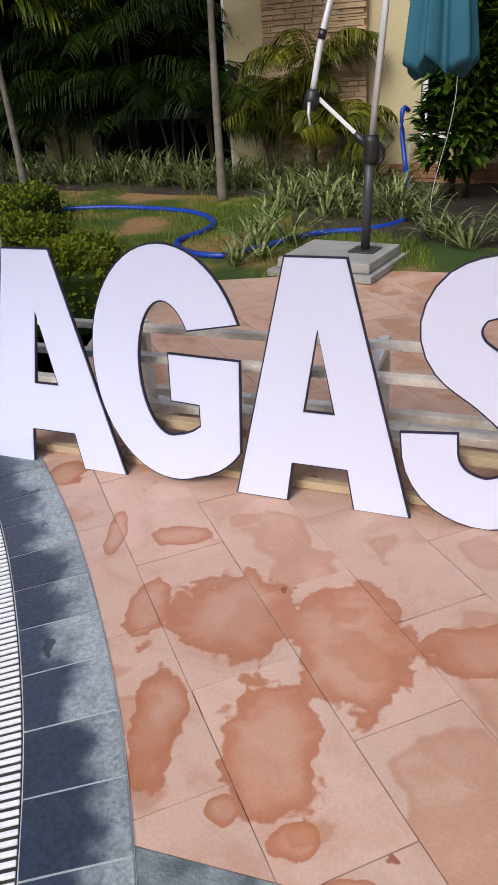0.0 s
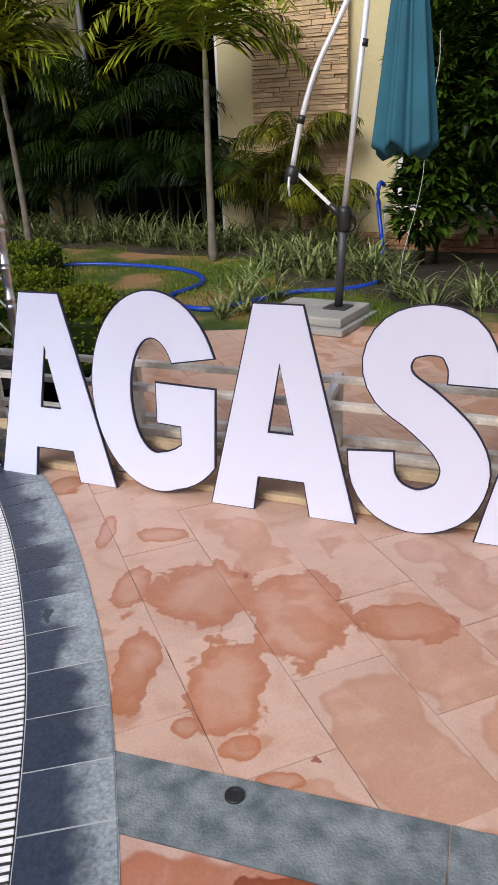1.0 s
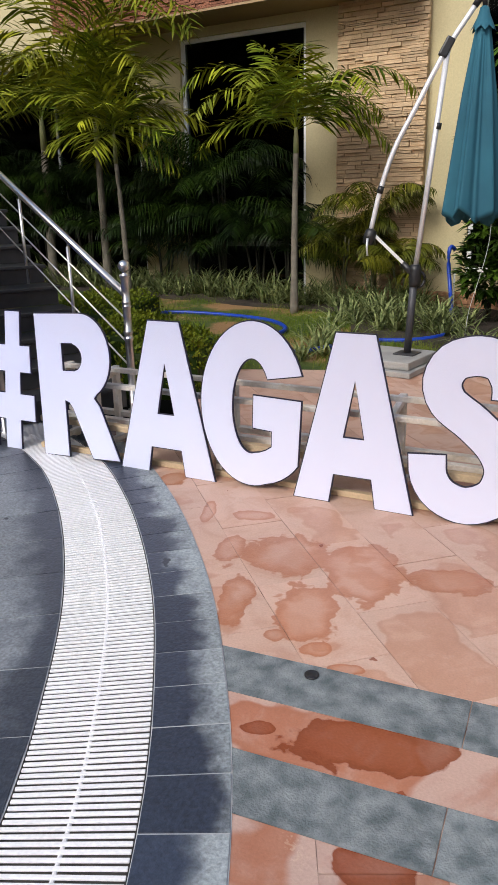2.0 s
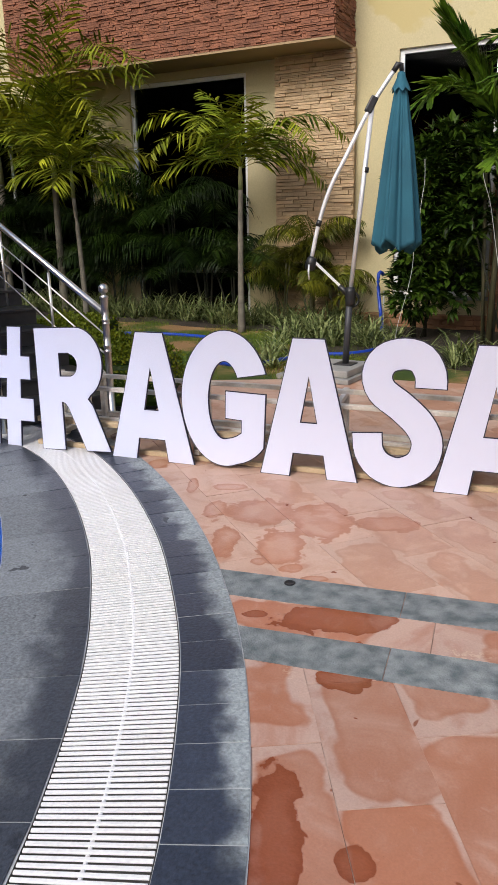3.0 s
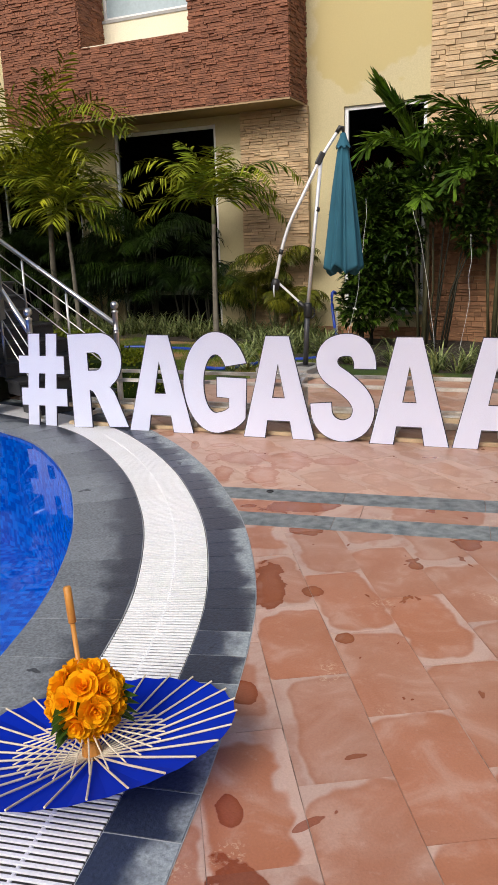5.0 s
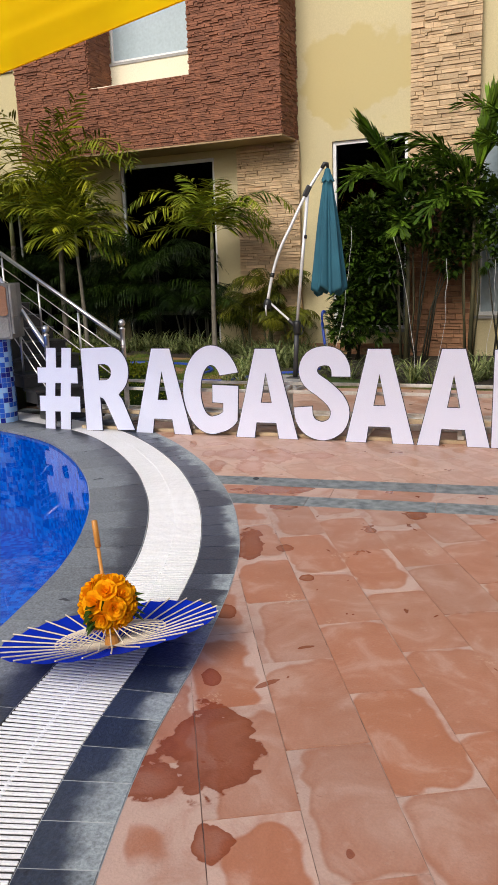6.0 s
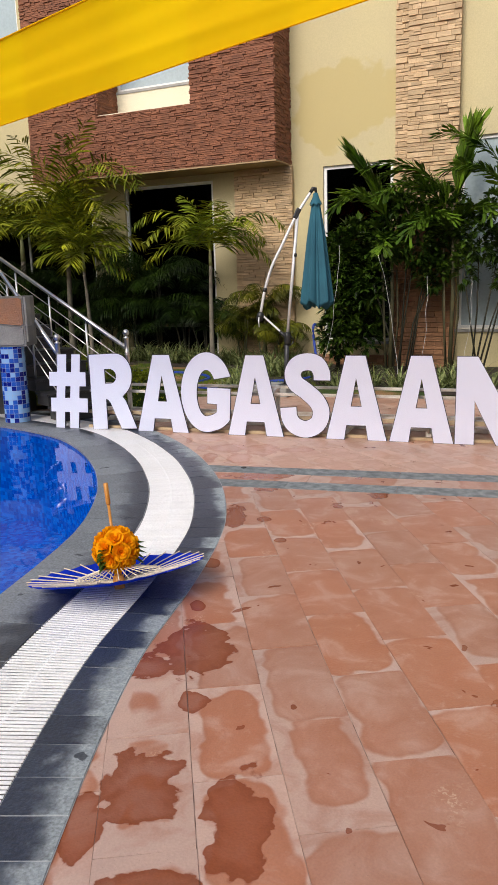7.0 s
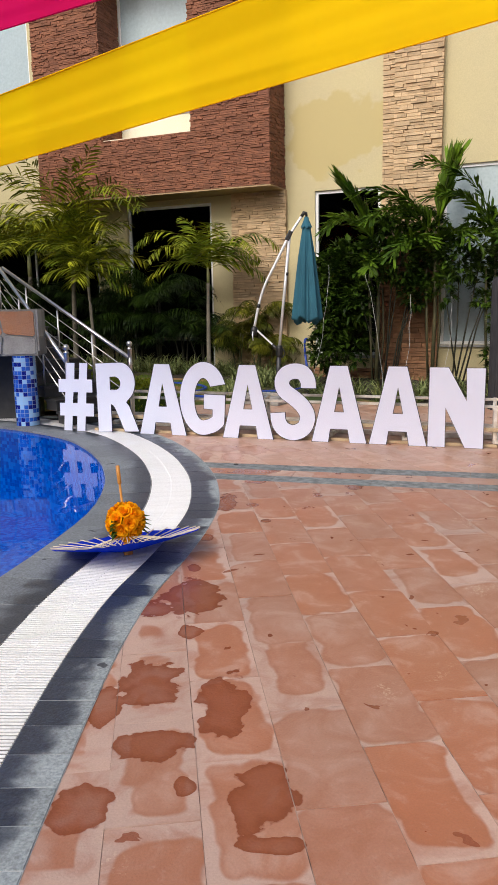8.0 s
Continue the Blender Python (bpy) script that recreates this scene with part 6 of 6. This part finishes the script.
def border():
    """Variegated strap-leaved border plants, one object a clump."""
    rnd = random.Random(77)
    spots = []
    for i in range(46):
        t = i / 45
        x = -6.6 + 7.6 * t
        wall_y = 8.97 - 0.443 * (x - 1.06)
        spots.append((x + rnd.uniform(-0.1, 0.1), wall_y - rnd.uniform(0.65, 0.95), 1.05))
        spots.append((x + rnd.uniform(-0.1, 0.1), wall_y - rnd.uniform(0.4, 0.75), 1.15))
    for i in range(30):
        spots.append((rnd.uniform(-0.1, 1.5), rnd.uniform(6.7, 8.3), 0.9))
    for i in range(40):
        x = rnd.uniform(1.2, 5.2)
        spots.append((x, 5.35 - 0.36 * (x - 0.9) + rnd.uniform(0.15, 1.3), rnd.uniform(0.8, 1.1)))
    spots += [(-0.12, 5.75, 0.9), (-0.2, 6.1, 0.9), (0.12, 6.2, 1.0), (-0.32, 5.6, 0.7)]
    for x, y, s in spots:
        v, f = [], []
        strap_clump(v, f, (0, 0, 0), rnd, 24, 0.58 * s)
        ob = raw("border_plant", v, f, M["strap"])
        ob.location = (x, y, lawn_height(x, y) - 0.01)
        tagged(ob, "clump of pale-edged strap leaves in the border", "plant", "border plants")


border()


def hedge():
    rnd = random.Random(5)
    for (x0, x1, y0, y1, h) in ((-1.8, -1.02, 4.2, 5.1, 0.45), (-2.5, -1.75, 5.2, 6.4, 0.40), (-3.4, -2.3, 6.4, 8.2, 0.42)):
        v, f = [], []
        for _ in range(2600):
            x, y = rnd.uniform(x0, x1), rnd.uniform(y0, y1)
            ex = min(x - x0, x1 - x, y - y0, y1 - y)
            top = h * (0.72 + 0.28 * min(1, ex / 0.2)) + 0.05 * noise.noise(Vector((x * 4, y * 4, 0)))
            z = top - (abs(rnd.gauss(0, 0.05)) if ex > 0.08 else rnd.uniform(0, top))
            d = Vector((rnd.uniform(-1, 1), rnd.uniform(-1, 1), rnd.uniform(-0.1, 1.1))).normalized()
            s = d.cross(Vector((rnd.uniform(-1, 1), rnd.uniform(-1, 1), 0.3))).normalized()
            L, W, k = rnd.uniform(0.03, 0.06), rnd.uniform(0.009, 0.016), len(v)
            c = Vector((x, y, z + 0.03))
            v += [c, c + d * L * 0.5 + s * W, c + d * L, c + d * L * 0.5 - s * W]
            f.append((k, k + 1, k + 2, k + 3))
        e = thing("hedge", "low clipped bright green hedge by the steps", "hedge", "low hedges")
        raw("leaves", v, f, M["hedge"], e)
        # near-black filler box paints the shade seen between the leaves
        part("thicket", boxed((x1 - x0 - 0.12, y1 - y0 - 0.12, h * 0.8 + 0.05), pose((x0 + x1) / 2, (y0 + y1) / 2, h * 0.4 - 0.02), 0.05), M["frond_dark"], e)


hedge()


def grass():
    rnd = random.Random(12)
    v, f = [], []
    while len(f) < 52000:
        x, y = rnd.uniform(-4.5, 1.2), rnd.uniform(5.2, 9.8)
        if noise.noise(Vector((x * 1.1, y * 1.1, 3.0))) < rnd.uniform(-0.40, 0.06):
            continue
        z = lawn_height(x, y)
        a, L = rnd.uniform(0, math.tau), rnd.uniform(0.025, 0.06)
        k = len(v)
        o = Vector((math.cos(a), math.sin(a), 0))
        p = Vector((x, y, z - 0.004))
        v += [p - o * 0.003, p + o * 0.003, p + Vector((-o.y, o.x, 0)) * L * 0.5 + Vector((0, 0, L))]
        f.append((k, k + 1, k + 2))
    tagged(raw("grass", v, f, M["grass"]), "short patchy grass blades on the lawn", "grass", kind="stuff")


grass()


def hose():
    pts = [(-3.4, 8.3), (-2.76, 8.25), (-2.14, 8.3), (-1.48, 8.12), (-0.88, 7.7), (-0.62, 7.2), (-0.68, 6.78), (-0.88, 6.42), (-0.75, 6.02), (-0.41, 5.82), (-0.04, 6.12), (0.36, 6.45), (0.85, 6.5), (1.2, 6.8), (1.33, 7.5)]
    p = [Vector((x, y, lawn_height(x, y) + 0.022)) for x, y in pts] + [Vector((1.40, 8.2, 0.25)), Vector((1.38, 8.42, 0.6)), Vector((1.37, 8.44, 0.83)), Vector((1.40, 8.46, 0.9)), Vector((1.45, 8.5, 0.86))]
    tagged(part("garden_hose", tube(spline(p, 0.06), 0.026, 10), M["hose"], smooth=True), "thick blue garden hose curling over the lawn to a tap", "hose")
    t = thing("tap", "small wall tap with a blue lever and grey pipe", "tap", at=(1.47, 8.55, 0))
    part("pipe", tube([(0, 0, 0.0), (0, 0, 0.62)], 0.013, 8), M["white"], t, smooth=True)
    part("spout", tube([(0, 0.02, 0.6), (0.0, -0.08, 0.6)], 0.014, 8), M["alu"], t, smooth=True)
    part("lever", boxed((0.07, 0.02, 0.012), pose(0.02, -0.05, 0.625), 0.003), M["hose"], t)


hose()


def fairy_cable(a, b, seed):
    rnd = random.Random(seed)
    a, b = Vector(a), Vector(b)
    pts = [a.lerp(b, i / 9) + Vector((rnd.uniform(-0.018, 0.018) + 0.05 * math.sin(math.pi * i / 9), rnd.uniform(-0.015, 0.015), 0)) for i in range(10)]
    tagged(part("light_cable", tube(spline(pts, 0.08), 0.003, 5), M["wire"]), "thin white string-light cable hanging from the shrubs", "cable", "string-light cables")


fairy_cable((1.72, 6.95, 2.3), (1.35, 6.6, 0.1), 1)
fairy_cable((2.3, 6.7, 2.3), (2.6, 6.3, 0.1), 2)
fairy_cable((3.1, 6.4, 1.75), (2.9, 6.1, 0.15), 3)
fairy_cable((3.75, 6.1, 1.7), (3.55, 5.9, 0.15), 4)


# ---- ledge stone cladding ----
STONES = {}
for key in ("redstone", "tanstone", "brownstone"):
    me = mesh_of(key + "_piece", boxed((1, 1, 1), None, 0.0), M[key])
    for v in me.vertices:
        if v.co.y < 0:
            v.co.x *= 0.985
            v.co.z *= 0.86
    STONES[key] = me


def cladding(host, key, u0, u1, z0, z1, face, skip=(), rest_key=None, side=False, singles=300, height=(0.032, 0.066), length=(0.10, 0.36), proud=(0.010, 0.05)):
    """Ledge stones in uneven courses over a face; with side the face runs back along the bay's flank at u = face."""
    rest_v, rest_f = [], []
    me = STONES[key]
    count = 0
    z = z0
    while z < z1 - 0.01:
        h = min(random.uniform(*height), z1 - z)
        u = u0 - random.uniform(0, 0.2)
        while u < u1:
            w = random.uniform(*length)
            a, b = max(u, u0), min(u + w, u1)
            u += w
            if b - a < 0.03 or any(b > s[0] + 0.02 and a < s[1] - 0.02 and z + h > s[2] + 0.02 and z < s[3] - 0.02 for s in skip):
                cuts = [s for s in skip if b > s[0] + 0.02 and a < s[1] - 0.02 and z + h > s[2] + 0.02 and z < s[3] - 0.02]
                if b - a < 0.03 or not cuts:
                    continue
                s = cuts[0]
                if a < s[0] - 0.03:
                    b = s[0]
                elif b > s[1] + 0.03:
                    a = s[1]
                else:
                    continue
            hh = h * random.choice((1, 1, 1, 0.5))
            d = random.uniform(*proud)
            for zz, hz in ((z, hh), (z + hh, h - hh)):
                if hz < 0.01:
                    continue
                if side:
                    m = HOUSE @ Matrix.Translation((face + d / 2 - 0.005, (a + b) / 2, zz + hz / 2)) @ Matrix.Rotation(math.pi / 2, 4, "Z") @ Matrix.Rotation(random.uniform(-0.03, 0.03), 4, "Z") @ Matrix.Diagonal((b - a - 0.002, d + 0.01, hz - 0.0015, 1))
                else:
                    m = HOUSE @ Matrix.Translation(((a + b) / 2, face - d / 2 + 0.005, zz + hz / 2)) @ Matrix.Rotation(random.uniform(-0.03, 0.03), 4, "Z") @ Matrix.Diagonal((b - a - 0.002, d + 0.01, hz - 0.0015, 1))
                count += 1
                if count <= singles:
                    ob = new("stone", me)
                    ob.parent = host
                    ob.matrix_basis = m
                else:
                    k = len(rest_v)
                    rest_v += [m @ v.co for v in me.vertices]
                    rest_f += [tuple(k + j for j in f.vertices) for f in me.polygons]
                d = random.uniform(*proud)
        z += h
    if rest_v:
        ob = raw("stones_beyond", rest_v, rest_f, M[rest_key or key], host)
        ob["kind"] = "stuff"


RED = dict(height=(0.026, 0.054), length=(0.07, 0.27), proud=(0.008, 0.04))
cladding(BAY, "redstone", -5.6, -0.04, 3.93, TOP, 0.06, [(-3.9, -1.76, 5.08, 8.4)], "redstone_i", **RED)
cladding(BAY, "redstone", 0.05, WALL, 3.93, TOP, -0.06, rest_key="redstone_i", side=True, singles=0, **RED)
cladding(BAY, "redstone", 0.05, WALL, 5.1, 8.4, -3.9, rest_key="redstone_i", side=True, singles=0, **RED)
cladding(pilaster_1, "tanstone", -1.21, 0.02, 0.32, 3.90, WALL - 0.10, rest_key="tanstone_i", proud=(0.01, 0.045), height=(0.032, 0.066))
cladding(pilaster_1, "brownstone", -1.21, 0.02, 0.0, 0.32, WALL - 0.10, proud=(0.02, 0.05), height=(0.07, 0.1))
cladding(plinth, "brownstone", 0.02, 1.99, 0.0, 0.29, WALL - 0.08, proud=(0.02, 0.05), height=(0.07, 0.1))
cladding(pilaster_2, "brownstone", 2.0, 3.14, 0.0, 2.6, WALL - 0.16, singles=150, proud=(0.01, 0.05), height=(0.06, 0.11))
cladding(pilaster_2, "tanstone", 2.24, 3.14, 2.6, TOP, WALL - 0.16, rest_key="tanstone_i", singles=150, proud=(0.01, 0.05), height=(0.05, 0.1))
cladding(pilaster_2, "tanstone", 2.0, 2.24, 2.6, TOP, WALL - 0.06, rest_key="tanstone_i", singles=0, proud=(0.01, 0.05), height=(0.05, 0.1))


# ---- paving ----
def paving():
    host = thing("paving", "red sandstone paving slabs, dusty pink with wet brick-red stains", "paving", kind="structure")
    edge = beside(CHANNEL, COPING - 0.05)[::3]

    def trim(poly):
        """Cut a slab off along the coping's outer edge."""
        cx, cy = sum(p[0] for p in poly) / len(poly), sum(p[1] for p in poly) / len(poly)
        i = min(range(len(edge)), key=lambda k: (edge[k].x - cx) ** 2 + (edge[k].y - cy) ** 2)
        d = edge[min(i + 2, len(edge) - 1)] - edge[max(i - 2, 0)]
        return cut(poly, (edge[i].x, edge[i].y), (-d.y, d.x))

    pieces = []

    def zone(origin, angle, nu, nv, first, keep, stone):
        """Running bond: every other column is shifted by half a slab."""
        c, s = math.cos(radians(angle)), math.sin(radians(angle))
        g = 0.0014
        for i in range(-nu, nu):
            slip = first + (SLAB_L / 2 if i % 2 else 0) + random.uniform(-0.015, 0.015)
            for j in range(-nv, nv):
                u, v = i * SLAB_W, j * SLAB_L + slip
                q = [(u + g, v + g), (u + SLAB_W - g, v + g), (u + SLAB_W - g, v + SLAB_L - g), (u + g, v + SLAB_L - g)]
                q = [(a + random.uniform(-0.002, 0.002), b + random.uniform(-0.002, 0.002)) for a, b in q]
                poly = [(origin[0] + a * c - b * s, origin[1] + a * s + b * c) for a, b in q]
                mid = (origin[0] + (u + SLAB_W / 2) * c - (v + SLAB_L / 2) * s, origin[1] + (u + SLAB_W / 2) * s + (v + SLAB_L / 2) * c)
                for p, nrm in keep:
                    poly = cut(poly, p, nrm) if len(poly) > 2 else []
                poly = trim(poly) if len(poly) > 2 else []
                if len(poly) > 2 and max(p[0] for p in poly) < 6.5 and min(p[0] for p in poly) > -3.2 and min(p[1] for p in poly) > -10.5:
                    pieces.append((poly, stone, mid, angle))

    def slab(bm, poly, z, mid, angle):
        """A slab that knows its own middle, direction and two chance numbers."""
        old = set(bm.faces)
        prism(bm, poly, -0.035, z)
        place = bm.loops.layers.uv.get("UVMap") or bm.loops.layers.uv.new("UVMap")
        tone = bm.loops.layers.uv.get("tone") or bm.loops.layers.uv.new("tone")
        c, s = math.cos(radians(angle)), math.sin(radians(angle))
        pair = (random.random(), random.random())
        for f in bm.faces:
            if f not in old:
                for lp in f.loops:
                    x, y = lp.vert.co.x - mid[0], lp.vert.co.y - mid[1]
                    lp[place].uv = (x * c + y * s, -x * s + y * c)
                    lp[tone].uv = pair
        return bm

    def at(off):
        p = BAND_1 + BAND_OUT * off
        return (p.x, p.y)

    up, down = (BAND_OUT.x, BAND_OUT.y), (-BAND_OUT.x, -BAND_OUT.y)
    back = ((0.93, 5.28), (-0.335, -0.94))
    zone((0.13, -3.3), 6.5, 24, 14, -0.41, [(at(BANDS[1][1] - 0.003), down)], "sandstone")
    zone((0.20, 0.96), 23.5, 26, 14, 0.0, [(at(0.003), up), back, ((-1.15, 0), (1, 0.0))], "sandstone_pale")
    # long slabs between the two bands
    c = 0.0
    while c < 7:
        w = random.uniform(0.9, 1.4)
        a, b = BAND_1 + BAND_DIR * (c - 0.2) + BAND_OUT * BANDS[0][1], BAND_1 + BAND_DIR * (c - 0.2) + BAND_OUT * BANDS[1][0]
        d = BAND_DIR * (w - 0.005)
        g = BAND_OUT * 0.003
        poly = [(p.x, p.y) for p in (b + g, b + d + g, a + d - g, a - g)]
        poly = trim(poly)
        if len(poly) > 2:
            m = b + d / 2 - BAND_OUT * (BANDS[1][0] - BANDS[0][1]) / 2
            pieces.append((poly, "sandstone", (m.x, m.y), -15.5 + 90))
        c += w
    pieces.sort(key=lambda q: abs(q[0][0][1] + 1.5) + abs(q[0][0][0] - 0.6))
    rest = {"sandstone": bmesh.new(), "sandstone_pale": bmesh.new()}
    for k, (poly, stone, mid, angle) in enumerate(pieces):
        z = random.uniform(-0.0015, 0.0015)
        if k < 300:
            part("slab", slab(bmesh.new(), poly, z, mid, angle), M[stone], host)
        else:
            slab(rest[stone], poly, z, mid, angle)
    for stone, bm in rest.items():
        part("slabs_beyond", bm, M[stone], host)["kind"] = "stuff"
    bed = bmesh.new()
    line = [p for p in beside(CHANNEL, HALF + 0.1)[::8] if p.y < 3.4]
    strip(bed, line, [Vector((8, p.y * 1.12, 0)) for p in line], -0.0035)
    part("mortar_bed", bed, M["mortar"], host)
    for top, bot in BANDS:
        band = thing("stone_band", "grey slate band set into the red paving", "paving band", "slate bands", kind="structure")
        c = 0.0
        while c < 7.5:
            w = random.uniform(0.85, 1.0)
            a, b = BAND_1 + BAND_DIR * (c - 0.05) + BAND_OUT * top, BAND_1 + BAND_DIR * (c - 0.05) + BAND_OUT * bot
            d = BAND_DIR * (w - 0.004)
            poly = trim([(p.x, p.y) for p in (b, b + d, a + d, a)])
            if len(poly) > 2:
                part("slab", prism(bmesh.new(), poly, -0.035, 0.001), M["slate_band"], band)
            c += w


paving()


# ---- small things ----
hole = tagged(part("floor_drain", turned([(0.026, 0.0), (0.026, 0.006), (0.022, 0.007), (0.018, 0.003), (0.003, 0.002)], pose(0.045, 0.525, 0.0005)), M["black"], smooth=True), "small round black floor drain in the slate band", "floor drain")


def pleated_cover():
    """Black pleated cloth hung round a stand beside the letters."""
    c = thing("cloth_stand", "stand draped in black pleated cloth beside the letters", "stand", at=(4.15, 4.15, 0))
    bm = bmesh.new()
    N, rows = 96, []
    for z in (0.0, 0.03, 0.9, 1.88, 1.95):
        row = []
        for i in range(N):
            a = i * math.tau / N
            r = 0.32 * (1 + 0.05 * math.cos(22 * a) * (1 if z < 1.9 else 0.3)) * (1.0 if z < 1.9 else 0.95)
            row.append(bm.verts.new((r * math.cos(a), 0.7 * r * math.sin(a), z)))
        rows.append(row)
    for p, q in zip(rows, rows[1:]):
        for i in range(N):
            bm.faces.new((p[i], p[(i + 1) % N], q[(i + 1) % N], q[i]))
    part("cloth", bm, M["blackcloth"], c, smooth=True)
    part("top", turned([(0.30, 1.945), (0.30, 1.965), (0.01, 1.97)], Matrix.Diagonal((1, 0.7, 1, 1)), 32), M["black"], c)


pleated_cover()
